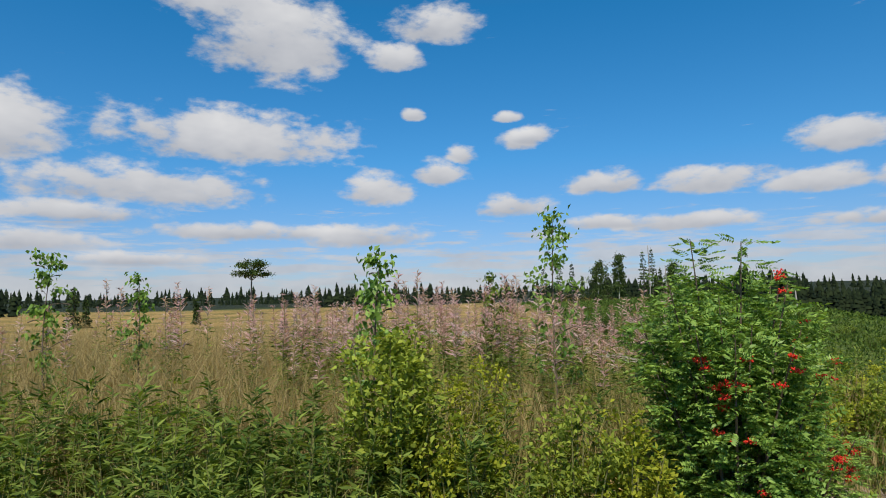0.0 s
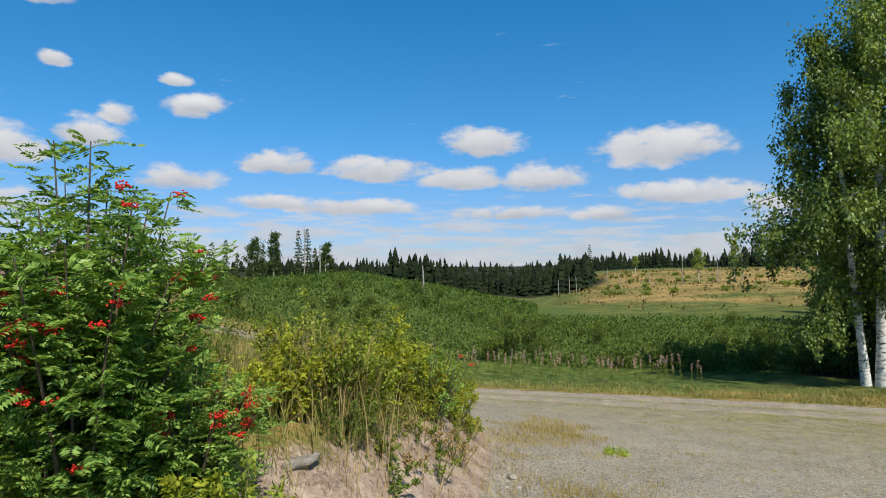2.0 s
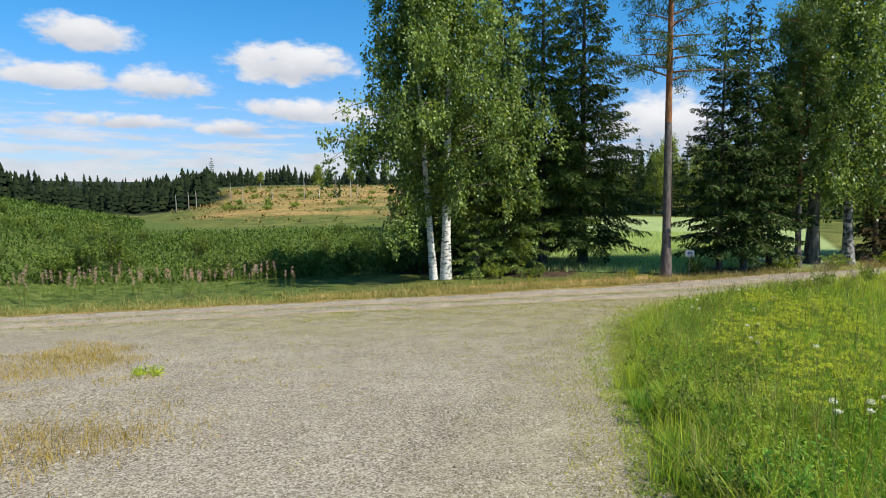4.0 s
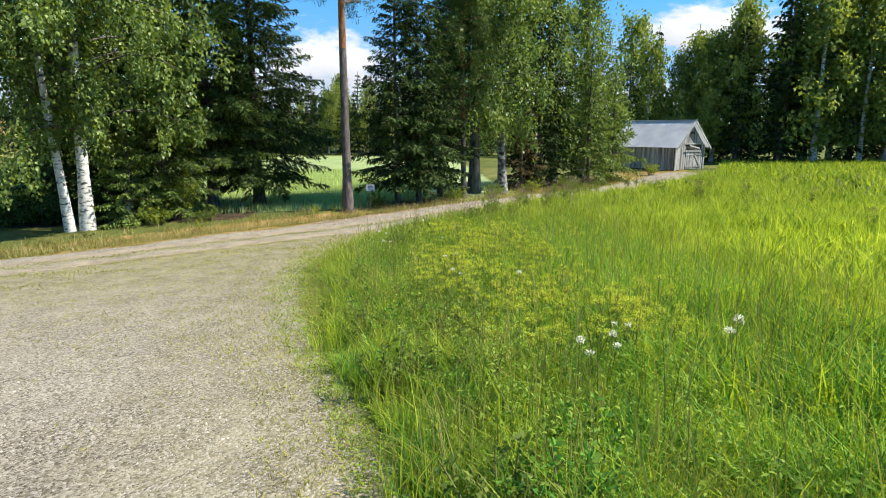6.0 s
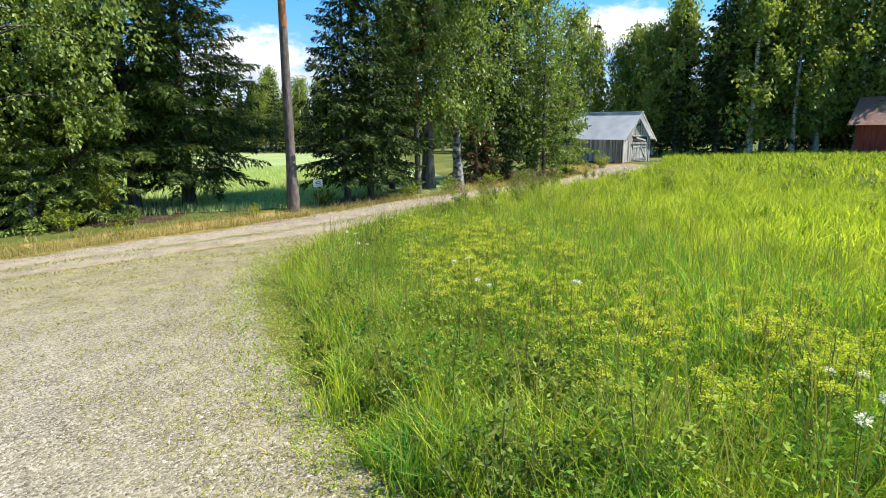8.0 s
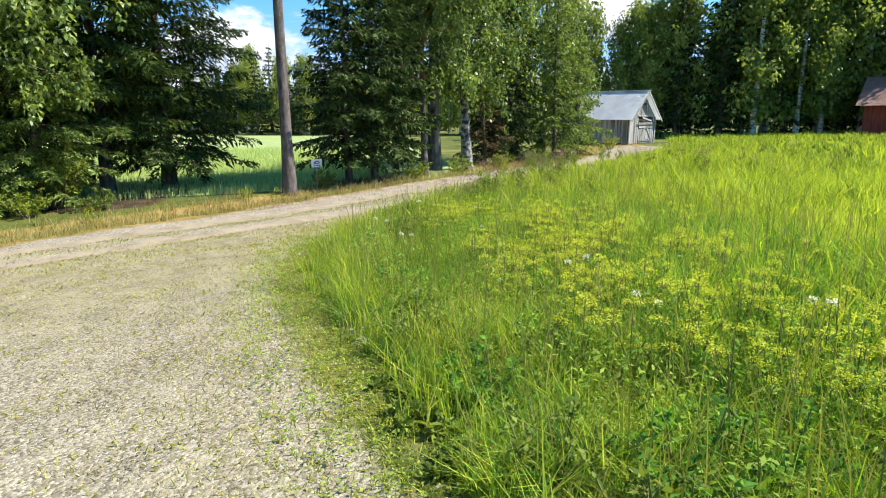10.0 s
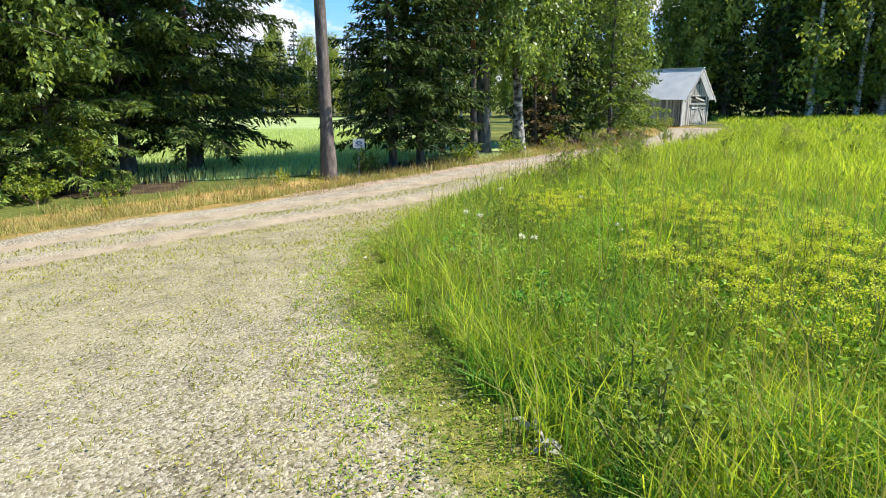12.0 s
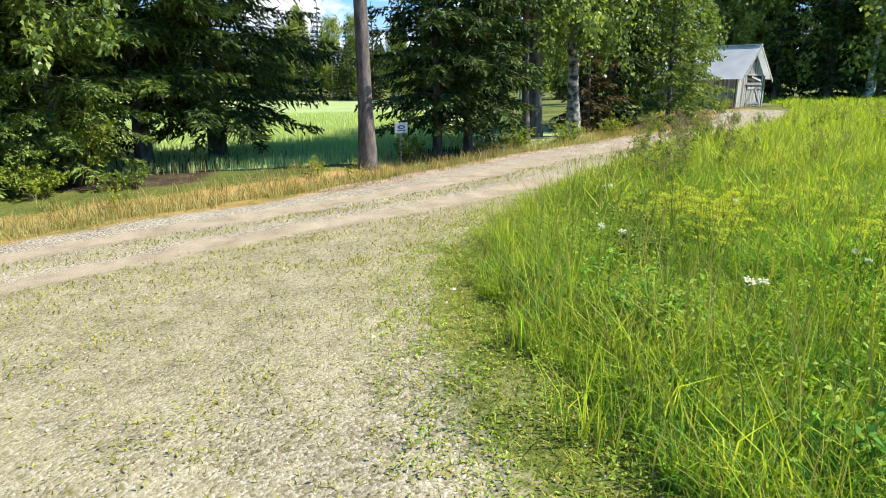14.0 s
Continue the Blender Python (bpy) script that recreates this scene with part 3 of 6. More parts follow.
def blades(rs, x, y, z, h, w, bend=0.45, plain=False):
    """Grass blades: two quads and a tip each."""
    n = len(x)
    a, b = rs.uniform(0, 6.283, n), rs.uniform(0, 6.283, n)
    d = np.stack([np.cos(a), np.sin(a), 0 * a], 1)
    s = np.stack([np.cos(b), np.sin(b), 0 * b], 1) * (np.broadcast_to(w, n)[:, None] / 2)
    h = np.broadcast_to(h, n)[:, None]
    k = rs.uniform(0.1, 1.0, n)[:, None] * bend
    p0 = np.stack([x, y, z], 1) - (0, 0, 0.02)
    up = np.array([0, 0, 1.0])
    p1 = p0 + up * h * 0.45 + d * h * k * 0.18
    p2 = p0 + up * h * 0.8 + d * h * k * 0.55
    p3 = p0 + up * h * (1.0 - 0.25 * k) + d * h * k * 1.1
    v = np.stack([p0 - s, p0 + s, p1 + s, p1 - s, p2 + s * 0.6, p2 - s * 0.6, p3], 1).reshape(-1, 3)
    f = np.array([[0, 1, 2], [0, 2, 3], [3, 2, 4], [3, 4, 5], [5, 4, 6]])
    if plain:
        v = np.stack([p0 - s, p0 + s, p1 + s, p1 - s, p3], 1).reshape(-1, 3)
        return v, (np.arange(n)[:, None, None] * 5 + np.array([[0, 1, 2], [0, 2, 3], [3, 2, 4]])).reshape(-1, 3)
    return v, (np.arange(n)[:, None, None] * 7 + f).reshape(-1, 3)


def tube(points, radii, sides=6):
    """A closed tapering tube along points."""
    p, r = np.asarray(points, float), np.asarray(radii, float)
    n = len(p)
    t = unit(np.gradient(p, axis=0))
    ref = np.where(np.abs(t[:, 2:3]) > 0.9, (1.0, 0, 0), (0, 0, 1.0))
    u = unit(np.cross(t, ref))
    w = np.cross(t, u)
    a = np.linspace(0, 2 * np.pi, sides, endpoint=False)
    v = p[:, None] + r[:, None, None] * (np.cos(a)[None, :, None] * u[:, None] + np.sin(a)[None, :, None] * w[:, None])
    i, j = np.meshgrid(np.arange(n - 1), np.arange(sides), indexing="ij")
    j2 = (j + 1) % sides
    f = np.stack([i * sides + j, i * sides + j2, (i + 1) * sides + j2, (i + 1) * sides + j], -1).reshape(-1, 4)
    return v.reshape(-1, 3), f


def joined(pieces):
    vs, fs, n = [], [], 0
    for v, f in pieces:
        vs.append(v), fs.append(f + n)
        n += len(v)
    return np.concatenate(vs), np.concatenate(fs)


def box_bm(bm, x0, y0, z0, x1, y1, z1):
    v = [bm.verts.new((x, y, z)) for z in (z0, z1) for x, y in ((x0, y0), (x1, y0), (x1, y1), (x0, y1))]
    for f in ((3, 2, 1, 0), (4, 5, 6, 7), (0, 1, 5, 4), (1, 2, 6, 5), (2, 3, 7, 6), (3, 0, 4, 7)):
        bm.faces.new([v[i] for i in f])
    return v


# ---- ground ----
def axis(lo, hi, step, limit, grow=1.12):
    mid = list(np.arange(lo, hi + step / 2, step))
    for sign, edge_list in ((-1, []), (1, [])):
        pos, s = (lo if sign < 0 else hi), step
        while abs(pos) < limit:
            s *= grow
            pos += sign * s
            edge_list.append(pos)
        mid = edge_list[::-1] + mid if sign < 0 else mid + edge_list
    return np.array(mid)


def build_ground():
    xs, ys = axis(-3, 40, 0.2, 2600), axis(-8, 22, 0.2, 2600)
    X, Y = np.meshgrid(xs, ys, indexing="ij")
    x, y = X.ravel(), Y.ravel()
    z = gz(x, y)
    nx, ny = len(xs), len(ys)
    i, j = np.meshgrid(np.arange(nx - 1), np.arange(ny - 1), indexing="ij")
    f = np.stack([i * ny + j, (i + 1) * ny + j, (i + 1) * ny + j + 1, i * ny + j + 1], -1).reshape(-1, 4)
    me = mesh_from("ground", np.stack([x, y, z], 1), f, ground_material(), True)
    ro, md, bk = road_offset(x, y), in_meadow(x, y), on_bank(x, y)
    r, az = np.hypot(x - 4, y - 1), np.degrees(np.arctan2(x - 4, y - 1))
    yard = smooth(-0.2, -1.3, md / (0.3 + 0.7 * smooth(11, 16, x))) * smooth(0.2, -0.8, bk - 0.6) * smooth(-0.3, -1.8, ro) * smooth(60, 30, np.abs(x))
    tracks = np.exp(-((np.abs(ro) - 0.8) / 0.36) ** 2) * smooth(70, 40, r)
    verge = smooth(1.1, 1.6, ro) * smooth(5.2, 4.0, ro) * smooth(80, 40, r)
    clearcut = smooth(70, 105, r) * smooth(420, 300, r) * smooth(38, 43, az) * smooth(75, 66, az)
    knoll = smooth(40, 55, r) * smooth(130, 90, r) * smooth(5, 10, az) * smooth(20, 16, az)
    values = {
        "gravel": np.maximum(yard, 0.9 * smooth(2.1, 1.4, np.abs(ro)) * smooth(70, 40, r)),
        "moss": yard * 0.1 * smooth(6, 12, x) + yard * 0.5 * smooth(-7, -2.5, ro) * smooth(10, 15, x) + yard * np.maximum(smooth(10, 21, x) * 0.62, 0.5 * smooth(-3.0, -1.2, md)) * smooth(0.6, 0.0, md) + 0.8 * np.exp(-(ro / 0.36) ** 2) * smooth(60, 30, r) + 0.5 * np.exp(-((ro + 1.7) / 0.5) ** 2) * smooth(60, 30, r),
        "track": tracks,
        "soil": 0.75 * smooth(1.0, 1.3, ro) * smooth(3.0, 2.2, ro) * smooth(6.5, 4.5, y) * smooth(40, 34, x) * smooth(24, 26, x) + smooth(-1.7, -0.6, bk) * smooth(2.6, 1.6, bk) * smooth(11, 8.5, x) * smooth(-2, 1, x),
        # far ground painted near-black for the shade among the woods
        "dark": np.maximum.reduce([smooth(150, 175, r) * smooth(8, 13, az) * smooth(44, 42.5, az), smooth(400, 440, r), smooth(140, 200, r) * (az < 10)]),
        # litter below the spruces, with their shade painted in
        "litter_shade": np.maximum(0.9 * smooth(29.2, 30.2, x) * smooth(39, 37, x) * smooth(7.2, 8.8, y) * smooth(19, 16, y), 0.85 * smooth(1.9, 0.6, np.abs(x - 33.4)) * smooth(2.6, 1.2, np.abs(y - 1.9))),
        "dry": np.maximum.reduce([verge, clearcut * (0.62 + 0.3 * wave(x, y, 26, 21) + 0.15 * wave(x, y, 9, 22)), knoll * 0.9, smooth(14, 20, r) * smooth(8, 2, az) * smooth(200, 120, r) * (y > 3) * 0.9, smooth(0.8, 1.6, bk) * smooth(30, 18, r) * 0.5]),
        "shrub": smooth(3.3, 4.3, ro) * smooth(14, 18, y) * smooth(130 - 50 * smooth(36, 42, az), 85 - 25 * smooth(36, 42, az), r) * smooth(4, 14, az) * smooth(66, 60, az) * 0.85 ,
        "crop": smooth(30.5, 33, x) * smooth(100, 92, x) * smooth(-4, -2, y) * smooth(40, 30, y) * smooth(60, 67, az),
    }
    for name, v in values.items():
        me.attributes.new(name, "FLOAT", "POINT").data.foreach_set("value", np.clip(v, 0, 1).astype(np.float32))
    tagged(new("ground", me), "gravel yard, dirt track, meadow and rolling clear-cut land", "ground", kind="structure")


build_ground()


# ---- trees ----
def limb_path(base, way, length, droop, n=6):
    s = np.linspace(0, 1, n)[:, None]
    p = base + way * length * s
    p[:, 2] -= droop * length * (s[:, 0] ** 2)
    return p


def trunk_path(height, lean, bow, n=9):
    s = np.linspace(0, 1, n)
    return np.stack([lean[0] * s * height + bow * np.sin(s * 3.1) * height * 0.05, lean[1] * s * height + bow * np.sin(s * 2.3) * height * 0.04, s * height], 1)


def trunk_radii(path, r):
    s = np.linspace(0, 1, len(path))
    rr = r * (1 - 0.92 * s) ** 0.8
    rr[0] *= 1.35
    return rr


def broadleaf(name, label, at, height, r, spread, low, n_leaves, leaf, bark, leaf_mat, seed, lean=(0, 0), weep=0.6, limbs=46, bark_label="", group=""):
    """A birch-like tree: leaning tapered trunk, rising limbs, hanging twigs with small leaves."""
    rs = np.random.RandomState(seed)
    t = thing(name, label, "tree", (at[0], at[1], gz1(*at) - 0.08), group)
    path = trunk_path(height, lean, rs.uniform(-1, 1))
    link("trunk", mesh_from("trunk", *tube(path, trunk_radii(path, r), 10), bark, True), t, bark_label)
    wood, spots, ways = [], [], []
    per = max(4, int(n_leaves / (limbs * 11)))
    for k in range(limbs):
        s = low + (0.98 - low) * (k + rs.uniform(0, 1)) / limbs
        base = np.array([np.interp(s, np.linspace(0, 1, len(path)), path[:, i]) for i in range(3)])
        a = k * 2.4 + rs.uniform(-0.5, 0.5)
        u = (s - low) / (1 - low)
        reach = spread * (0.45 + 0.55 * math.sin(min(1, u * 1.5 + 0.25) * 2.2)) * (1.05 - 0.75 * u * u) * rs.uniform(0.45, 1.1)
        rise = rs.uniform(0.35, 0.9)
        way = np.array([math.cos(a), math.sin(a), rise])
        p = limb_path(base, way, reach, 0.35 + 0.35 * weep, 7)
        wood.append(tube(p, np.linspace(r * 0.28 * (1.1 - s), 0.008, 7), 4))
        for _ in range(11):
            q = rs.uniform(0.3, 1.0)
            c = np.array([np.interp(q, np.linspace(0, 1, 7), p[:, i]) for i in range(3)]) + rs.normal(0, 0.05 * spread, 3) * (0.5 + q)
            drop = rs.uniform(0.25, 1.25) * weep * (1.3 if spread > 1.9 else 0.5 * spread)
            h = rs.uniform(0, 1, per)
            wide = max(min(0.17, 0.09 * spread), leaf * 0.9) * (1.35 - 0.95 * h)
            sway = rs.normal(0, 0.18, 2)
            hang = np.stack([c[0] + sway[0] * h * drop + rs.normal(0, 1, per) * wide, c[1] + sway[1] * h * drop + rs.normal(0, 1, per) * wide,
                             c[2] + 0.15 - h * drop + rs.normal(0, 0.7, per) * wide], 1)
            spots.append(hang)
            ways.append(np.stack([rs.normal(0, 0.6, per), rs.normal(0, 0.6, per), rs.normal(-0.8, 0.45, per)], 1))
    link("branchwork", mesh_from("branchwork", *joined(wood), M["twig"] if bark is M["twig"] else M["grey_bark"]), t)
    pos, way = np.concatenate(spots), np.concatenate(ways)
    n = len(pos)
    link("crown", mesh_from("crown", *leaves(rs, pos, way, leaf * rs.uniform(0.7, 1.3, n), leaf * 0.7 * rs.uniform(0.7, 1.2, n)), leaf_mat), t)
    return t


def spruce(name, label, at, height, r, spread, seed, low=0.06, mat=None, whorls=None, group="", fine=1.0, droop=0.35):
    """A spruce: whorls of drooping boughs, each with flat sprays of needled twigs."""
    rs = np.random.RandomState(seed)
    t = thing(name, label, "tree", (at[0], at[1], gz1(*at) - 0.08), group)
    path = trunk_path(height, (0, 0), 0.2)
    link("trunk", mesh_from("trunk", *tube(path, trunk_radii(path, r), 8), M["grey_bark"], True), t)
    whorls = whorls or int(height * 2.6)
    wood, pos, ways, lens = [], [], [], []
    for k in range(whorls):
        s = low + (0.985 - low) * k / whorls
        reach0 = spread * (1 - s) ** 0.75 * (0.75 + 0.25 * min(1, (s - low) * 8))
        for b in range(6):
            a = b * 1.047 + k * 0.7 + rs.uniform(-0.3, 0.3)
            reach = reach0 * rs.uniform(0.65, 1.12)
            z = s * height + rs.uniform(-0.15, 0.15)
            way = np.array([math.cos(a), math.sin(a), rs.uniform(-0.05, 0.25) + 0.35 * s])
            p = limb_path(np.array([0, 0, z]), way, reach, droop * (1.1 - s), 6)
            p[-1, 2] += 0.06 * reach
            wood.append(tube(p[[0, 2, 5]], np.linspace(0.028 * (1.15 - s), 0.005, 3), 3))
            m = max(3, int(reach * 17 * fine))
            q = rs.uniform(0.12, 1.0, m) ** 0.8
            c = np.stack([np.interp(q, np.linspace(0, 1, 6), p[:, i]) for i in range(3)], 1)
            side = np.array([-math.sin(a), math.cos(a), 0]) * rs.choice([-1, 1], m)[:, None]
            tw = side * 0.8 + np.array([math.cos(a), math.sin(a), 0]) * 0.6 + np.stack([0 * q, 0 * q, rs.uniform(-1.1, -0.1, m)], 1)
            tl = reach * 0.3 * (1.15 - q) + 0.16
            for step in (0.0, 0.34, 0.68):
                pos.append(c + unit(tw) * (tl * step)[:, None])
                ways.append(tw + rs.normal(0, 0.35, (m, 3)))
                lens.append((tl * 0.45 + 0.04) / fine ** 0.5)
    link("branchwork", mesh_from("branchwork", *joined(wood), M["twig"]), t)
    pos, ways, lens = np.concatenate(pos), np.concatenate(ways), np.concatenate(lens)
    n = len(pos)
    link("needles", mesh_from("needles", *needle_twigs(rs, pos, ways, lens * rs.uniform(0.8, 1.25, n), rs.uniform(0.05, 0.10, n) / fine ** 0.6), mat or M["spruce"]), t)
    return t


def pine(name, label, at, height, r, seed, low=0.5, spread=2.6, lean=(0, 0), n=60, mat="pine"):
    rs = np.random.RandomState(seed)
    t = thing(name, label, "tree", (at[0], at[1], gz1(*at) - 0.08))
    path = trunk_path(height, lean, 0.25, 13)
    rr = trunk_radii(path, r)
    link("trunk", mesh_from("trunk", *tube(path[:5], rr[:5], 10), M["pine_bark"], True), t, "grey-brown flaky lower trunk")
    link("upper_trunk", mesh_from("upper_trunk", *tube(path[4:], rr[4:], 10), M["red_bark"], True), t, "orange-red upper trunk")
    wood, pos, ways = [], [], []
    for k in range(n):
        s = low + (0.97 - low) * k / n
        base = np.array([np.interp(s, np.linspace(0, 1, 13), path[:, i]) for i in range(3)])
        a = k * 2.4 + rs.uniform(-0.4, 0.4)
        reach = spread * (1.15 - s) / (1.15 - low) * rs.uniform(0.5, 1.1) + 0.3
        p = limb_path(base, np.array([math.cos(a), math.sin(a), rs.uniform(0, 0.4)]), reach, 0.1, 6)
        wood.append(tube(p, np.linspace(0.05 * (1.1 - s) + 0.01, 0.008, 6), 4))
        for _ in range(7):
            c = p[rs.randint(2, 6)] + rs.normal(0, 0.16 + 0.05 * spread, 3)
            m = 60
            pos.append(np.repeat(c[None], m, 0) + rs.normal(0, 0.13, (m, 3)))
            ways.append(rs.normal(0, 1, (m, 3)) + (0, 0, 0.6))
    link("branchwork", mesh_from("branchwork", *joined(wood), M["red_bark"]), t)
    pos, ways = np.concatenate(pos), np.concatenate(ways)
    link("needles", mesh_from("needles", *needle_twigs(rs, pos, ways, rs.uniform(0.12, 0.22, len(pos)), 0.03), M[mat]), t)
    return t


def bush(name, label, at, height, spread, n_leaves, leaf, leaf_mat, seed, stems=16, category="shrub", group="", aspect=0.5, upright=0.6, z=None, wood="twig"):
    """A leafy shrub: several stems from one root with leaves on short twigs."""
    rs = np.random.RandomState(seed)
    t = thing(name, label, category, (at[0], at[1], gz1(*at) - 0.05 if z is None else z), group)
    woods, pos, ways = [], [], []
    per = max(3, n_leaves // (stems * 12))
    for k in range(stems):
        a, out = k * 2.4 + rs.uniform(-0.4, 0.4), math.sqrt((k + 0.5) / stems)
        way = np.array([math.cos(a) * out * spread / height, math.sin(a) * out * spread / height, 1.0])
        ln = height * rs.uniform(0.72, 1.05) * (1.0 - 0.32 * out)
        p = limb_path(np.array([math.cos(a), math.sin(a), 0]) * 0.12 * out, way, ln, 0.12 * out, 6)
        woods.append(tube(p, np.linspace(0.006 + 0.006 * height, 0.003, 6), 4))
        for _ in range(12):
            q = rs.uniform(0.12, 1.0) ** (1 - 0.4 * upright)
            c = np.array([np.interp(q, np.linspace(0, 1, 6), p[:, i]) for i in range(3)])
            tw = unit(np.array([rs.normal(), rs.normal(), rs.uniform(0, 1.0)]))
            tl = rs.uniform(0.1, 0.3) * min(1.2, height * 0.5) * (1.15 - 0.6 * q)
            s = rs.uniform(0.1, 1, per)[:, None]
            pos.append(c + tw * tl * s + rs.normal(0, 0.02 * height, (per, 3)))
            ways.append(tw * 0.7 + rs.normal(0, 0.6, (per, 3)))
    link("branchwork", mesh_from("branchwork", *joined(woods), M[wood]), t)
    pos, ways = np.concatenate(pos), np.concatenate(ways)
    pos[:, 2] = np.maximum(pos[:, 2], 0.03)
    n = len(pos)
    link("foliage", mesh_from("foliage", *leaves(rs, pos, ways, leaf * rs.uniform(0.7, 1.3, n), leaf * aspect * rs.uniform(0.8, 1.2, n)), leaf_mat), t)
    return t


def build_near_trees():
    # the white double birch beside the track, with its undergrowth
    broadleaf("birch_tree", "white-barked birch with hanging green twigs beside the track", (28.5, 13.1), 15.5, 0.21, 5.0, 0.20, 40000, 0.15, M["birch_bark"], M["birch_leaf"], 11,
              (0.01, 0.0), 1.0, 54, "peeling white bark with black scars", "birches by the track")
    broadleaf("birch_tree", "leaning white-barked birch sharing a root with another", (28.25, 13.55), 14, 0.15, 4.0, 0.24, 26000, 0.15, M["birch_bark"], M["birch_leaf"], 12,
              (-0.035, 0.075), 1.0, 44, "peeling white bark with black scars", "birches by the track")
    broadleaf("birch_tree", "slender young birch with thin pale trunk", (31.2, 12.9), 12, 0.07, 2.2, 0.25, 9000, 0.10, M["birch_bark"], M["birch_leaf"], 13, (0.01, 0), 0.9, 30, group="birches by the track")
    broadleaf("birch_tree", "slender young birch with thin pale trunk", (32.4, 11.9), 11, 0.06, 2.0, 0.25, 7000, 0.10, M["birch_bark"], M["birch_leaf"], 14, (0.0, 0.01), 0.9, 28, group="birches by the track")
    # sunlit tall spruce: its brightness is put into the lighter needle colour
    spruce("spruce_tree", "tall dark spruce with drooping boughs", (33.3, 10.3), 15.5, 0.20, 3.6, 21, 0.12, M["spruce_light"], group="dark spruces", fine=1.5)
    spruce("spruce_tree", "tall dark spruce with boughs sweeping near the ground", (34.6, 8.7), 15, 0.22, 4.0, 22, 0.08, group="dark spruces", fine=1.5)
    spruce("spruce_tree", "middle-sized green spruce under birches", (30.6, 11.2), 8.5, 0.09, 2.6, 23, 0.10, M["spruce_light"], group="dark spruces", fine=2.4)
    spruce("spruce_tree", "young bushy spruce at the edge of the verge", (29.3, 11.9), 3.6, 0.06, 1.4, 24, 0.03, M["spruce_light"], group="dark spruces", fine=2.4)
    spruce("spruce_tree", "tall dark spruce behind the birches", (32.0, 15.0), 15, 0.16, 3.2, 25, 0.03, group="dark spruces")
    spruce("spruce_tree", "tall dark spruce behind the birches", (36.0, 13.5), 18, 0.18, 3.4, 26, 0.05, group="dark spruces")
    bush("green_shrub", "bright green leafy shrub in front of spruces", (30.4, 10.6), 2.6, 1.0, 2200, 0.10, M["willow"], 27)
    bush("green_shrub", "low pale green herbs and shrub at the verge", (29.0, 10.9), 0.9, 0.9, 1500, 0.08, M["willow"], 28)
    bush("green_shrub", "low pale green herbs and shrub at the verge", (29.6, 9.4), 0.6, 0.6, 700, 0.08, M["herb"], 29)
    pine("pine_tree", "tall straight pine with reddish upper trunk", (31.25, 4.35), 19, 0.185, 31, 0.42, 2.6, (0.004, -0.004))
    bush("green_shrub", "small leafy shrub at the foot of the pine", (31.9, 3.35), 1.0, 0.5, 800, 0.07, M["herb"], 32)
    for k, (x, y, h, sp, lo) in enumerate([(33.0, 2.45, 11, 2.5, 0.10), (33.4, 1.55, 11.5, 2.5, 0.12), (35.2, 0.6, 9, 2.0, 0.08), (38.6, -3.7, 6, 1.5, 0.02)]):
        spruce("spruce_tree", "brownish withering spruce between trunks" if k == 3 else "dark spruce on thin trunk in the tree row", (x, y), h, 0.11, sp, 40 + k, lo,
               M["brown_leaf"] if k == 3 else None, group="tree row along the field", fine=1.5)
    for k, (x, y, h, r, sp, lo, nl) in enumerate([(36.5, -1.1, 13, 0.27, 3.6, 0.24, 24000), (36.3, -2.45, 12.5, 0.21, 3.4, 0.24, 24000), (41.2, -5.95, 13.5, 0.22, 3.8, 0.2, 24000),
                                                  (39.4, -4.4, 12, 0.09, 2.2, 0.3, 9000), (43.2, -8.0, 12, 0.18, 3.4, 0.12, 20000)]):
        broadleaf("birch_tree", "tall roadside birch with rough greyish trunk", (x, y), h, r, sp, lo, int(nl * 0.75), 0.15, M["grey_bark"] if k in (0, 3) else M["old_birch"],
                  M["birch_leaf"], 50 + k, (0.01 * (k % 3 - 1), 0.008), 1.0, 46, group="tree row along the field")
    pine("pine_tree", "bushy blue-green pine in the tree row", (35.0, -0.5), 11, 0.13, 56, 0.4, 2.2)
    spruce("spruce_tree", "yellow-green bushy spruce at the end of the row", (40.2, -7.6), 8, 0.1, 2.0, 57, 0.02, M["spruce_light"], group="tree row along the field", fine=1.2)
    spruce("spruce_tree", "yellow-green bushy spruce at the end of the row", (42.4, -9.6), 6.5, 0.1, 1.9, 58, 0.02, M["spruce_light"], group="tree row along the field", fine=1.2)
    spruce("spruce_tree", "dark spruce in the tree row", (39.8, -4.9), 13, 0.12, 2.2, 59, 0.03, group="tree row along the field", fine=0.9)
    for k, (x, y) in enumerate([(34.2, 0.0), (35.0, -1.8), (36.6, -3.9), (38.2, -6.0), (46.5, -13.4)]):
        bush("green_shrub", "low leafy undergrowth below the tree row", (x, y), 0.9 if k < 4 else 1.3, 0.8, 900, 0.08, M["herb"] if k % 2 else M["willow"], 70 + k)


build_near_trees()


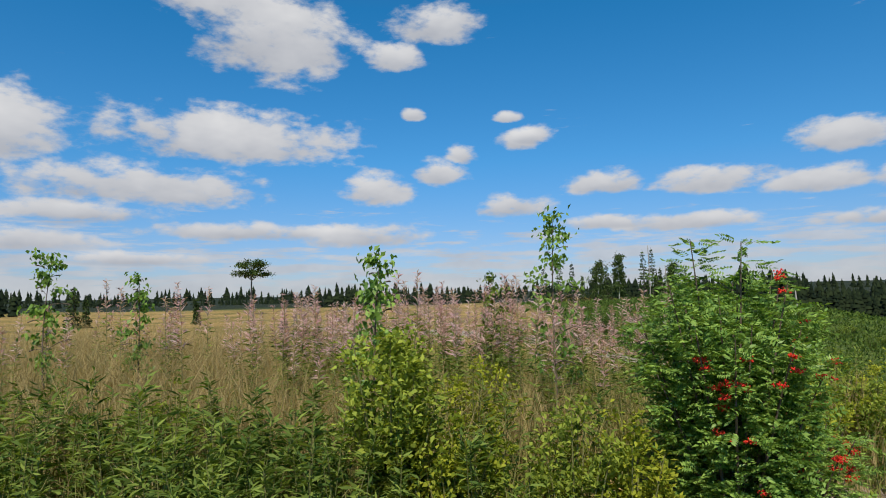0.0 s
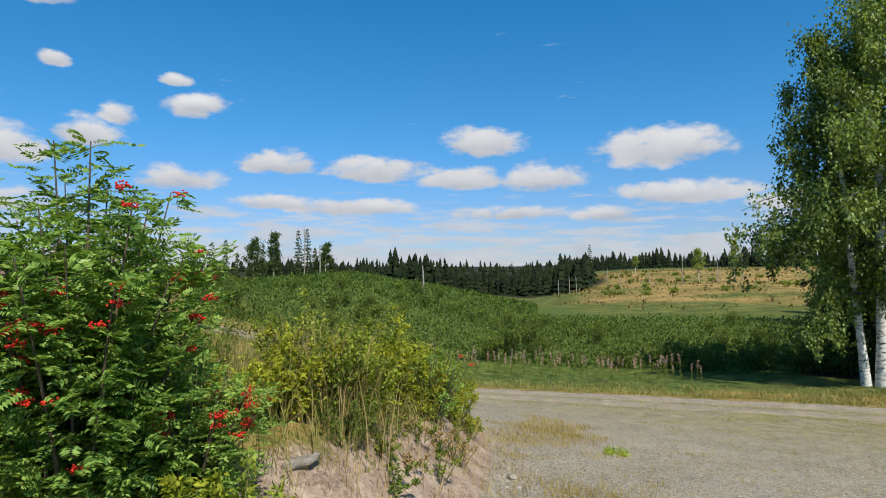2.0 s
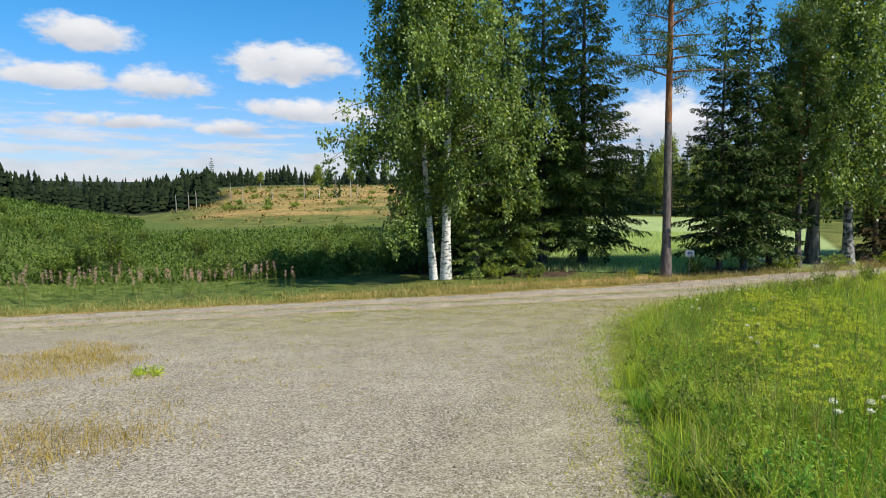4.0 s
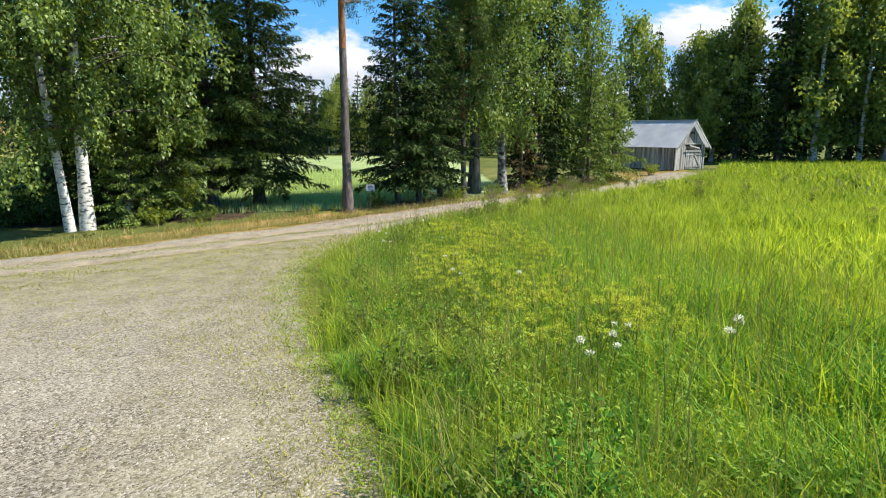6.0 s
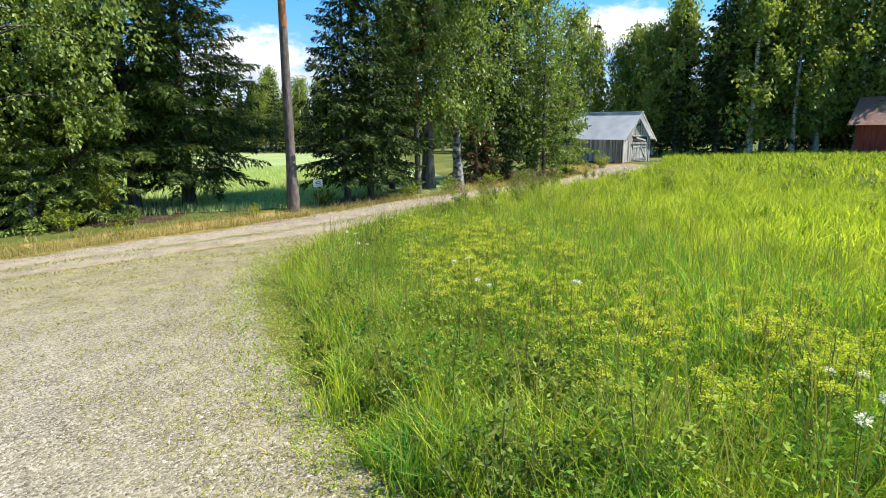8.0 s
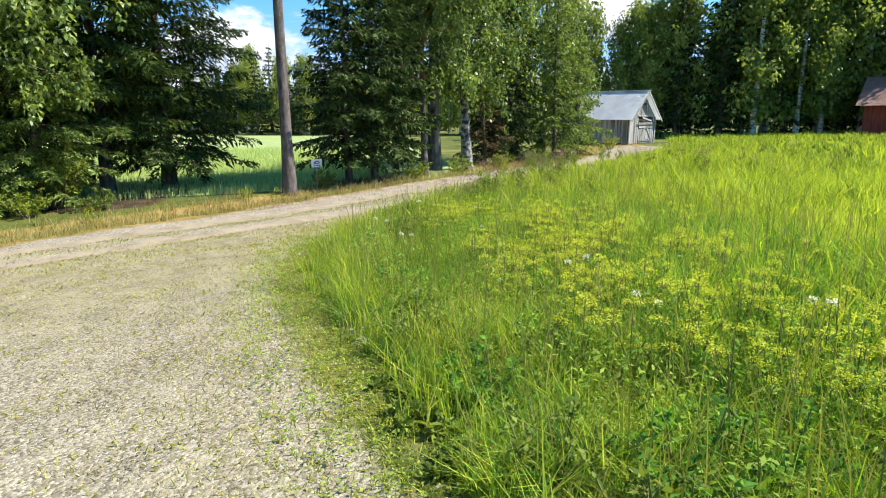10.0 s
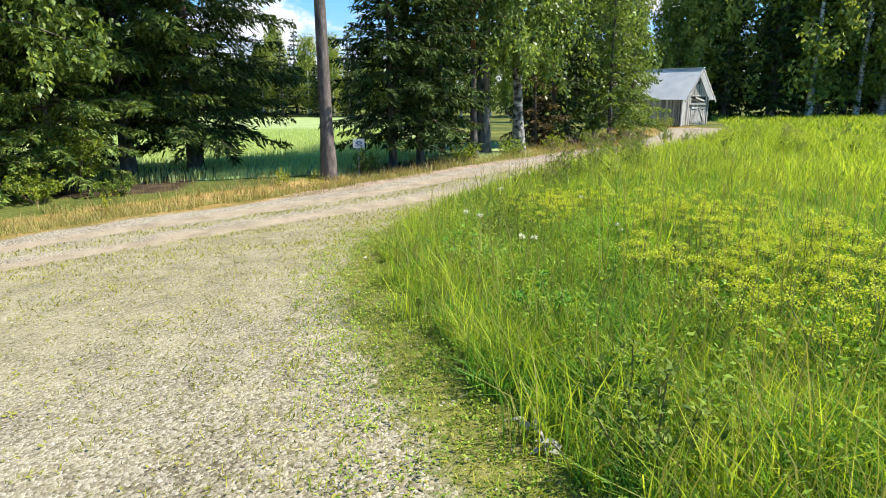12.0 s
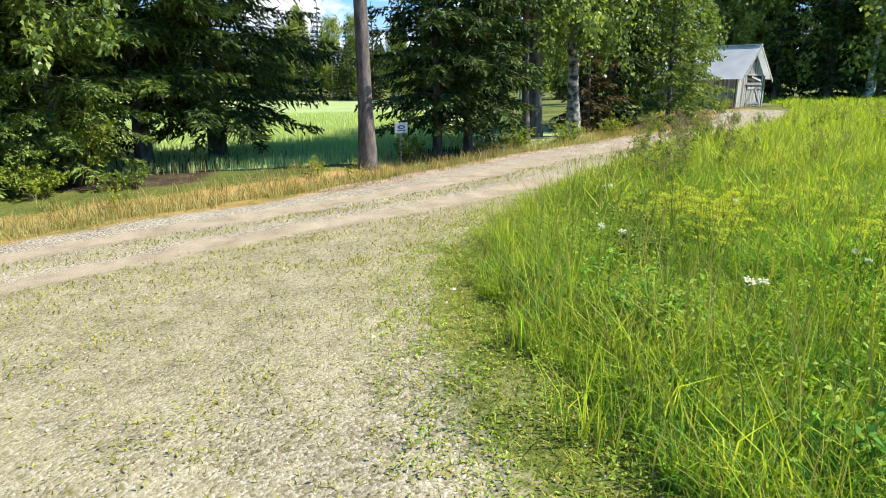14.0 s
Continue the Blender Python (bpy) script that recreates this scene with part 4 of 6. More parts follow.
def tree_belt(spots, seed):
    """Trees further off: a few built shapes, copied with their parts."""
    rs = np.random.RandomState(seed)
    made = {}
    for x, y, h, kind in spots:
        if kind not in made:
            if kind == "birch":
                made[kind] = broadleaf("birch_tree", "leafy birch in the wood behind the fields", (x, y), h, 0.16, h * 0.26, 0.15, 5200, 0.26, M["birch_bark"], M["far_leaf"], seed, (0, 0), 1.0, 34, group="wood behind the fields")
            else:
                made[kind] = spruce("spruce_tree", "dark spruce in the wood behind the fields", (x, y), h, 0.15, h * 0.17, seed + 1, 0.03, group="wood behind the fields", fine=0.5, whorls=20)
            made[kind]["height"] = h
            continue
        src = made[kind]
        k = h / src["height"]
        c = copy_thing(src, pose(x, y, gz1(x, y) - 0.1, 0, 0, rs.uniform(0, 360)))
        c.scale = (k * rs.uniform(0.9, 1.15), k * rs.uniform(0.9, 1.15), k)


def build_belts():
    rs = np.random.RandomState(5)
    spots = []
    # behind the shed
    for k in range(30):
        s = k / 29
        x, y = 66 - 13 * s + rs.uniform(-2, 2), -19 - 34 * s + rs.uniform(-1.5, 1.5)
        spots.append((x, y, rs.uniform(10, 12) + 5 * smooth(0.1, 0.3, s), "birch" if rs.rand() < 0.8 else "spruce"))
    for k in range(16):
        s = k / 15
        spots.append((70 - 12 * s + rs.uniform(-2, 2), -20 - 38 * s, rs.uniform(12, 16), "spruce" if rs.rand() < 0.7 else "birch"))
    # across the far field
    for k in range(34):
        s = k / 33
        spots.append((97 + 6 * math.sin(s * 5) + rs.uniform(-3, 3), 34 - 56 * s + rs.uniform(-1, 1), rs.uniform(7.5, 11.5), "birch" if rs.rand() < 0.6 else "spruce"))
    for k in range(16):
        spots.append((104 + rs.uniform(-2, 4), 36 - 3.6 * k + rs.uniform(-1, 1), rs.uniform(10, 13), "spruce" if rs.rand() < 0.6 else "birch"))
    # north edge of the far field
    for k in range(12):
        spots.append((40 + 5.0 * k, 22 + 1.6 * k + rs.uniform(-2, 2), rs.uniform(7, 12), "birch" if k % 2 else "spruce"))
    tree_belt(spots, 101)


build_belts()


# ---- distance ----
def far_conifer(rs, n):
    """Cheap far conifers: a jagged narrow cone of drooping tiers each, as arrays for n trees."""
    out = []
    tiers, sides = 6, 6
    for k in range(n):
        z0 = 0.0
        v, f = [], []
        for t in range(tiers):
            s = t / tiers
            r0 = 0.2 * (1 - s) ** 0.8 * rs.uniform(0.8, 1.2)
            top = s + 1.6 / tiers
            a0 = rs.uniform(0, 6.28)
            b = len(v)
            v.append((0, 0, min(1.0, top)))
            for i in range(sides):
                a = a0 + i * 6.283 / sides
                rr = r0 * (0.75 + 0.5 * (i % 2)) * rs.uniform(0.8, 1.2)
                v.append((rr * math.cos(a), rr * math.sin(a), max(0.02, s - 0.02 + rs.uniform(-0.03, 0.03))))
            for i in range(sides):
                f.append((b, b + 1 + i, b + 1 + (i + 1) % sides))
        out.append((np.array(v), np.array(f)))
    return out


def build_distance():
    rs = np.random.RandomState(77)
    shapes = far_conifer(rs, 12)
    trees = []

    def row(az0, az1, r0, r1, h0, h1, n):
        for _ in range(n):
            a, r = radians(rs.uniform(az0, az1)), rs.uniform(r0, r1)
            x, y = 4 + r * math.sin(a), 1 + r * math.cos(a)
            trees.append((x, y, rs.uniform(h0, h1) * (1 + 0.3 * float(wave(x, y, 45, 29))) * (rs.choice((0.85, 1.0, 1.12)) if h0 < 10 else 0.8)))

    row(-42, 12, 240, 330, 1.5, 4.5, 520)
    row(-42, -36.5, 110, 140, 4, 8, 16)
    row(-14, 2, 160, 200, 3, 6, 50)
    row(12, 40, 190, 330, 4, 7.5, 900)
    row(35.5, 42.5, 172, 225, 6, 9.5, 420)
    row(24, 36, 165, 210, 4, 8, 220)
    row(40, 80, 430, 560, 7, 12, 420)
    row(-45, 45, 600, 800, 8, 13, 420)
    row(80, 175, 160, 260, 12, 18, 260)
    row(-180, -42, 200, 300, 8, 14, 200)
    pieces = []
    for x, y, h in trees:
        v, f = shapes[rs.randint(len(shapes))]
        w = h * rs.uniform(0.9, 1.5)
        pieces.append((v * (w, w, h) + (x, y, gz1(x, y) - 0.3), f))
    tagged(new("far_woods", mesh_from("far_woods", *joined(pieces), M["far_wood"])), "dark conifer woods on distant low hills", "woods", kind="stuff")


build_distance()


def build_lone_trees():
    rs = np.random.RandomState(9)

    def polar(az, r):
        a = radians(az)
        return 4 + r * math.sin(a), 1 + r * math.cos(a)

    # tall survivors left standing on the clear-cut
    for k, (az, r, h, sp) in enumerate([(51.6, 150, 8.2, 1.9), (54.4, 165, 10.5, 1.5), (11.6, 100, 7, 2.0), (13.2, 95, 7.5, 1.7), (17.9, 98, 5.6, 1.6), (46.5, 230, 6, 1.5)]):
        broadleaf("seed_tree", "thin lone broadleaf tree with high tufted crown", polar(az, r), h, 0.09, sp, 0.45 if k in (0, 1, 5) else 0.12, 3600, 0.24, M["birch_bark"], M["far_leaf"] if k in (0, 1, 5) else M["dark_leaf"], 120 + k, (0, 0), 0.6, 22, group="trees left on the clear-cut")
    for k, (az, r, h) in enumerate([(42.5, 190, 12.5), (41.6, 195, 9), (9.2, 100, 7.0), (15.4, 96, 8.0), (16.2, 98, 8.4), (16.9, 99, 5.2), (12.4, 104, 6.5), (10.2, 104, 5)]):
        spruce("lone_spruce", "narrow lone spruce standing on the clear-cut", polar(az, r), h, 0.08, h * 0.15, 140 + k, 0.2 if k < 2 else 0.1, whorls=16, fine=0.5, group="trees left on the clear-cut")
    for k, (az, r, h) in enumerate([(26.4, 62, 3.0), (15.9, 96, 8.6), (17.3, 96, 5.4), (50.3, 150, 5.5), (53.1, 160, 7), (45, 150, 3.4), (47.5, 150, 3.0), (44.0, 170, 5), (40.6, 160, 4.5), (39.6, 160, 4.2), (41.2, 160, 4.5), (55.0, 165, 8)]):
        x, y = polar(az, r)
        v, f = tube(trunk_path(h, (rs.uniform(-.02, .02), 0), 0.3, 5), np.linspace(0.11, 0.05, 5), 6)
        ob = tagged(new("dead_pole", mesh_from("dead_pole", v, f, M["snag"], True)), "bare grey dead tree trunk on the clear-cut", "dead tree", "dead trunks on the clear-cut")
        ob.location = (x, y, gz1(x, y) - 0.2)
    # the umbrella-shaped tree beyond the fireweed
    t = thing("umbrella_tree", "lone dark tree with flat umbrella crown on a thin stem", "tree", (-33, 103, gz1(-33, 103) - 0.1))
    stem = trunk_path(8.6, (0.02, 0), 0.4, 7)
    link("trunk", mesh_from("trunk", *tube(stem, np.linspace(0.2, 0.07, 7), 7), M["grey_bark"], True), t)
    wood, pos = [], []
    for k in range(17):
        a, reach = k * 2.4, (0.8 + 2.6 * math.sqrt((k + 0.5) / 17)) * rs.uniform(0.75, 1.1)
        p = limb_path(stem[4 + k % 2], np.array([math.cos(a), math.sin(a), 0]) + (0, 0, 2.6 / reach), reach, 0.55, 6)
        wood.append(tube(p, np.linspace(0.06, 0.015, 6), 4))
        for q in (3, 4, 5):
            pos.append(p[q] + rs.normal(0, 1, (60, 3)) * (0.42, 0.42, 0.2))
    link("branchwork", mesh_from("branchwork", *joined(wood), M["grey_bark"]), t)
    pos = np.concatenate(pos)
    link("crown", mesh_from("crown", *leaves(rs, pos, rs.normal(0, 1, pos.shape), 0.3, 0.18), M["dark_leaf"]), t)
    for k, (az, r, h) in enumerate([(-35.0, 60, 3.6), (-34, 62, 2.6), (-26, 60, 2.4), (-10.6, 90, 3.6), (-12, 92, 2.8), (2.0, 60, 2.6), (6.5, 95, 6), (8, 96, 6.5)]):
        x, y = polar(az, r)
        spruce("lone_spruce", "small far spruce beyond the weeds", (x, y), h, 0.05, h * 0.2, 170 + k, 0.05, whorls=14, fine=0.6, group="trees beyond the weeds")


build_lone_trees()


# ---- grass and weeds ----
def scatter(rs, x0, x1, y0, y1, n):
    return rs.uniform(x0, x1, n), rs.uniform(y0, y1, n)


def grass_object(name, label, x, y, h, w, mat, rs, bend=0.45, category="grass", plain=False):
    v, f = blades(rs, x, y, gz(x, y), h, w, bend, plain)
    return tagged(new(name, mesh_from(name, v, f, mat)), label, category, kind="stuff")


def build_meadow():
    rs = np.random.RandomState(41)

    def field(x0, x1, y0, y1, n, h0, h1, w, mat, label, inner=0.0, bend=0.8, outer=1e9):
        x, y = scatter(rs, x0, x1, y0, y1, n)
        d = in_meadow(x, y) + 0.18 * wave(x, y, 1.3, 8)
        keep = (d > inner) & (d < outer)
        x, y, d = x[keep], y[keep], d[keep]
        rise = 0.55 + 0.45 * smooth(0, 0.6, d - inner)
        h = rs.uniform(h0, h1, len(x)) * (1 + 0.22 * wave(x, y, 2.3, 9) + 0.28 * wave(x, y, 0.7, 25)) * rise
        grass_object("meadow_grass", label, x, y, h, w, M[mat], rs, bend, plain=w > 0.008)

    # thick soft grass along the edge that the walk follows
    def edge_strip(n, depth, h0, h1, w, mat, label, bend, start=-0.12):
        x = rs.uniform(6.5, 26.5, n)
        d = start + depth * rs.uniform(0, 1, n) ** 1.25
        y = np.interp(x, *MEADOW_EDGE) - d + 0.16 * wave(x, x * 0.3, 1.1, 8)
        patch = wave(x, y, 0.8, 25)
        h = rs.uniform(h0, h1, n) * (0.62 + 0.38 * smooth(-0.1, 0.5, d)) * (1 + 0.2 * wave(x, y, 2.3, 9) + 0.25 * patch)
        clump = wave(x, y, 0.33, 45) + 0.6 * wave(x, y, 0.15, 46)
        h = h * (1 + 0.22 * clump)
        keep = (patch if mat == "lush" else -patch) + 0.85 + 0.5 * clump > rs.uniform(0, 1, n)
        grass_object("meadow_grass", label, x[keep], y[keep], h[keep], w, M[mat], rs, bend, plain=True)

    edge_strip(92000, 2.2, 0.12, 0.42, 0.0065, "meadow", "tall bright green meadow grass beside the gravel", 1.05)
    edge_strip(66000, 2.1, 0.10, 0.38, 0.0075, "lush", "lush dark green grass along the meadow edge", 1.15)
    edge_strip(12000, 1.6, 0.2, 0.55, 0.005, "verge", "fine seeding grass heads along the meadow edge", 0.8)
    field(7, 27, -4.5, 2.4, 64000, 0.2, 0.52, 0.012, "meadow", "tall bright green meadow grass", 1.6, 1.0)
    field(1, 7.2, -7, 1.5, 36000, 0.2, 0.55, 0.012, "meadow", "tall bright green meadow grass beside the gravel")
    field(7, 25, -3.0, 2.4, 34000, 0.22, 0.5, 0.013, "lush", "lush dark green grass in the meadow", 1.4, 1.0)
    field(22, 46, -16, 2.5, 44000, 0.3, 0.6, 0.03, "meadow_far", "tall bright green meadow grass further out")
    field(4, 27, -16, -4, 30000, 0.3, 0.55, 0.026, "meadow", "tall bright green meadow grass further out")
    field(20, 62, -60, -10, 40000, 0.25, 0.5, 0.07, "meadow_far", "far bright green grass before the wood", 0.5)
    # uneven upright fringe of the tall grass
    for mat, n, h0, h1 in (("meadow", 9000, 0.15, 0.5), ("lush", 6000, 0.1, 0.36), ("verge", 3600, 0.2, 0.5)):
        x = rs.uniform(6, 27, n)
        y = np.interp(x, *MEADOW_EDGE) - rs.uniform(-0.2, 0.6, n) ** 1 - 0.22 * wave(x, x * 0.5, 0.9, 8)
        clump = wave(x, y, 0.55, {"meadow": 33, "lush": 34, "verge": 35}[mat])
        keep = clump > rs.uniform(-0.9, 0.9, n)
        grass_object("meadow_fringe", "uneven tall grass standing along the meadow edge", x[keep], y[keep], rs.uniform(h0, h1, keep.sum()) * (1 + 0.35 * clump[keep]), 0.007, M[mat], rs, 0.7, plain=True)
    # short sward between gravel and tall grass
    for mat, reach, n, label in (("sward", 1.35, 50000, "short green grass and clover along the gravel edge"), ("tuft", 2.6, 30000, "trodden yellowish grass thinning out into the gravel")):
        x = rs.uniform(6, 27, n)
        off = 0.25 - (reach * (0.4 + 0.6 * smooth(11, 16, x)) + 0.25) * rs.uniform(0, 1, n) ** 1.8
        y = np.interp(x, *MEADOW_EDGE) - off
        keep = (off + 0.55 * wave(x, y, 1.1, 10) + 0.5 * wave(x, y, 0.4, 26) > rs.uniform(0.1, 0.9, n) - reach) & (road_offset(x, y) < -1.3)
        grass_object("edge_sward", label, x[keep], y[keep], rs.uniform(0.02, 0.085, keep.sum()), 0.007, M[mat], rs, 1.2, plain=True)
    # small leaves of vetch and yarrow between the blades
    n = 46000
    x = rs.uniform(8, 25, n)
    d = 0.05 + 2.3 * rs.uniform(0, 1, n) ** 1.2
    y = np.interp(x, *MEADOW_EDGE) - d
    keep = wave(x, y, 0.6, 47) + 0.7 * wave(x, y, 0.22, 48) > rs.uniform(-0.7, 0.9, n)
    x, y, d = x[keep], y[keep], d[keep]
    n = len(x)
    pos = np.stack([x, y, gz(x, y) + (0.1 + 0.26 * smooth(0, 0.5, d)) * rs.uniform(0.3, 1.05, n) * (1 + 0.25 * wave(x, y, 0.6, 47))], 1)
    v, f = leaves(rs, pos, rs.normal(0, 1, (n, 3)) * (1, 1, 0.5) + (0, 0, 0.4), rs.uniform(0.025, 0.06, n), rs.uniform(0.010, 0.022, n))
    tagged(new("meadow_vetch", mesh_from("meadow_vetch", v, f, M["clover"])), "small-leaved vetch and herbs among the meadow grass", "weeds", kind="stuff")
    # clover and small herbs in the sward
    n = 60000
    x = rs.uniform(6.5, 27, n)
    off = 0.3 - (1.15 * (0.45 + 0.55 * smooth(11, 16, x)) + 0.3) * rs.uniform(0, 1, n) ** 1.9
    y = np.interp(x, *MEADOW_EDGE) - off
    keep = (0.5 + wave(x, y, 0.5, 36) + 0.5 * wave(x, y, 0.2, 37) + 0.5 * off > rs.uniform(-0.4, 0.9, n)) & (road_offset(x, y) < -1.3)
    x, y = x[keep], y[keep]
    n = len(x)
    pos = np.stack([x, y, gz(x, y) + 0.07 * rs.uniform(0, 1, n) ** 1.5 * (1 + 0.5 * wave(x, y, 0.5, 36))], 1)
    v, f = leaves(rs, pos, rs.normal(0, 1, (n, 3)) * (1, 1, 0.35) + (0, 0, 0.35), rs.uniform(0.014, 0.034, n), rs.uniform(0.009, 0.018, n))
    tagged(new("edge_clover", mesh_from("edge_clover", v, f, M["clover"])), "low clover and small broad-leaved herbs along the gravel edge", "clover", kind="stuff")
    # seed heads
    x, y = scatter(rs, 8, 26, -4, 3.5, 4200)
    keep = in_meadow(x, y) > 0.25
    x, y = x[keep], y[keep]
    grass_object("meadow_seed_heads", "thin straw-coloured grass stalks in the meadow", x, y, rs.uniform(0.6, 1.0, len(x)), 0.006, M["verge"], rs, 0.35)


build_meadow()


def umbel_plant(name, label, seed, height, heads, head_r, mat, leafy, group):
    """A stalk with flat umbels of small flowers on radiating rays, and toothed leaves."""
    rs = np.random.RandomState(seed)
    t = thing(name, label, "flower", (0, 0, 0), group)
    for k in range(heads):
        a, o = k * 2.4, 0.0 if k == 0 else rs.uniform(0.1, 0.24)
        top = np.array([math.cos(a) * o, math.sin(a) * o, height * (1 - 0.25 * (k > 0) * rs.uniform(0.2, 1))])
        s = np.linspace(0, 1, 5)[:, None]
        st = [tube(top * s ** np.array([1.8, 1.8, 1.0]), np.linspace(0.006, 0.003, 5), 4)]
        for j in range(6):
            c = j * 1.05
            st.append(tube(np.stack([top - (0, 0, head_r * 0.5), top + np.array([math.cos(c), math.sin(c), 0.2]) * head_r * 0.7]), [0.0016, 0.001], 3))
        link("stalk", mesh_from("stalk", *joined(st), M["stem"]), t)
        m = 70
        r, b = head_r * np.sqrt(rs.uniform(0, 1, m)), rs.uniform(0, 6.28, m)
        pos = top + np.stack([r * np.cos(b), r * np.sin(b), 0.55 * (head_r - r) + rs.normal(0, 0.012, m)], 1)
        link("umbel", mesh_from("umbel", *leaves(rs, pos, np.stack([np.cos(b), np.sin(b), rs.uniform(-0.4, 1.2, m)], 1), 0.02, 0.012, 0.1), M[mat]), t)
    m = leafy
    c = np.stack([rs.normal(0, 0.12, m), rs.normal(0, 0.12, m), rs.uniform(0.05, height * 0.7, m)], 1)
    link("foliage", mesh_from("foliage", *leaves(rs, c, rs.normal(0, 1, (m, 3)) + (0, 0, 0.3), rs.uniform(0.05, 0.10, m), 0.02), M["lush"]), t)
    return t


def spread_copies(proto, spots, rs, s0=0.8, s1=1.2):
    for x, y in spots:
        s = rs.uniform(s0, s1)
        c = copy_thing(proto, pose(x, y, gz1(x, y), 0, 0, rs.uniform(0, 360)))
        c.scale = (s, s, s)


M["thistle_head"] = leaf_material("thistle heads", (0.16, 0.09, 0.10), (0.34, 0.24, 0.22), 0.2)


def build_umbels():
    rs = np.random.RandomState(43)
    yellow = [umbel_plant("yellow_umbel", "yellow-green umbel gone to seed in the meadow", 300 + k, 0.52 + 0.08 * k, 4, 0.06, "umbel_green", 14, "yellow-green umbels in the meadow") for k in range(2)]
    spots = []
    while len(spots) < 270:
        x = rs.uniform(11.5, 22.5)
        y = 0.3 + 0.5 * math.sin(x * 0.9) + rs.normal(0, 0.75)
        if -2.6 < y and in_meadow(np.array([x]), np.array([y]))[0] > 0.9 and wave(np.array([x]), np.array([y]), 1.5, 44)[0] > rs.uniform(-1.0, 0.4):
            spots.append((x, y))
    spread_copies(yellow[0], spots[::2], rs, 0.6, 1.0)
    spread_copies(yellow[1], spots[1::2], rs, 0.6, 1.0)
    white = umbel_plant("white_umbel", "white umbel flower standing in the meadow grass", 310, 0.6, 2, 0.028, "white_flower", 10, "white umbels in the meadow")
    spread_copies(white, [(11.1, 0.0), (11.5, -.25), (10.9, .3), (14.3, .2), (16.2, .9), (18.9, 2.2), (15.1, 1.0),
                          (19.6, 1.0), (20.6, 2.4), (21.7, .6), (23.0, 1.4)], rs, 0.65, 0.9)
    # the spare originals stand in the meadow too
    for p, (x, y) in zip(yellow + [white], [(15, 0.6), (17, 0.4), (11.0, -0.9)]):
        p.matrix_world = pose(x, y, gz1(x, y))
    # thistles with faded purple heads along the far side
    th = bush("thistle", "tall thistle with faded purple heads in the meadow", (25.5, -0.6), 1.0, 0.25, 260, 0.13, M["herb"], 320, stems=7, category="weed", group="thistles", aspect=0.25, wood="stem")
    m = 90
    r2 = np.random.RandomState(2)
    c = np.stack([r2.normal(0, 0.12, m), r2.normal(0, 0.12, m), r2.uniform(0.8, 1.1, m)], 1)
    link("flowering_top", mesh_from("flowering_top", *leaves(r2, c, r2.normal(0, 0.4, (m, 3)) + (0, 0, 1), 0.04, 0.022), M["thistle_head"]), th, "faded purple-brown flower heads")
    ts = []
    for k in range(34):
        s = k / 33
        ts.append((23.6 + 12 * s + rs.normal(0, 0.6), 1.3 - 6.4 * s - abs(rs.normal(0, 1.4))))
    for k in range(26):
        ts.append((32 + rs.normal(0, 3), -9 - 3.5 * rs.uniform(0, 1) * k / 8))
    spread_copies(th, ts, rs, 0.5, 0.8)
    herb = [bush("meadow_herb", "leafy dark green herb among the meadow grass", (12.0 + k, 0.8), 0.42 + 0.1 * k, 0.3, 420, 0.045, M[("lush", "herb")[k]], 360 + k, stems=9, category="weed", group="herbs in the meadow", wood="stem") for k in range(2)]
    for k, h in enumerate(herb):
        hs = []
        while len(hs) < 34:
            x = rs.uniform(9, 25)
            y = float(np.interp(x, *MEADOW_EDGE)) - rs.exponential(0.9) - 0.1
            hs.append((x, y))
        spread_copies(h, hs, rs, 0.6, 1.15)
    # broad dock leaves in the shade of the meadow edge
    for k, (x, y) in enumerate([(14.4, 2.5), (14.75, 2.5), (13.9, 2.38), (15.1, 2.6)]):
        bush("dock_plant", "broad-leaved dock at the meadow edge", (x, y), (0.2, 0.17, 0.14, 0.12)[k], 0.2, 60, 0.08, M["herb"], 330 + k, stems=7, category="weed", group="docks at the meadow edge", aspect=0.38, wood="stem")


build_umbels()


def build_dead_weed():
    """A withered grey weed lying over the sward at the foot of the tall grass."""
    rs = np.random.RandomState(58)
    x, y = 16.15, 2.84
    t = thing("dead_weed", "withered grey weed lying on the sward", "weed", (x, y, gz1(x, y) + 0.05))
    for k in range(7):
        a = rs.uniform(-0.5, 0.5) + (0 if k % 2 else 3.1)
        p = limb_path(np.zeros(3), np.array([math.cos(a), math.sin(a), rs.uniform(0.05, 0.35)]), rs.uniform(0.12, 0.24), 0.3, 5)
        link("stem", mesh_from("stem", *tube(p, np.linspace(0.006, 0.002, 5), 5), M["snag"], True), t)
        link("foliage", mesh_from("foliage", *leaves(rs, p[1:] + rs.normal(0, 0.01, (4, 3)), rs.normal(0, 1, (4, 3)) * (1, 1, 0.3), 0.07, 0.03), M["withered"]), t)


M["withered"] = leaf_material("withered grey leaves", (0.22, 0.21, 0.18), (0.46, 0.45, 0.40), 0.2)
build_dead_weed()


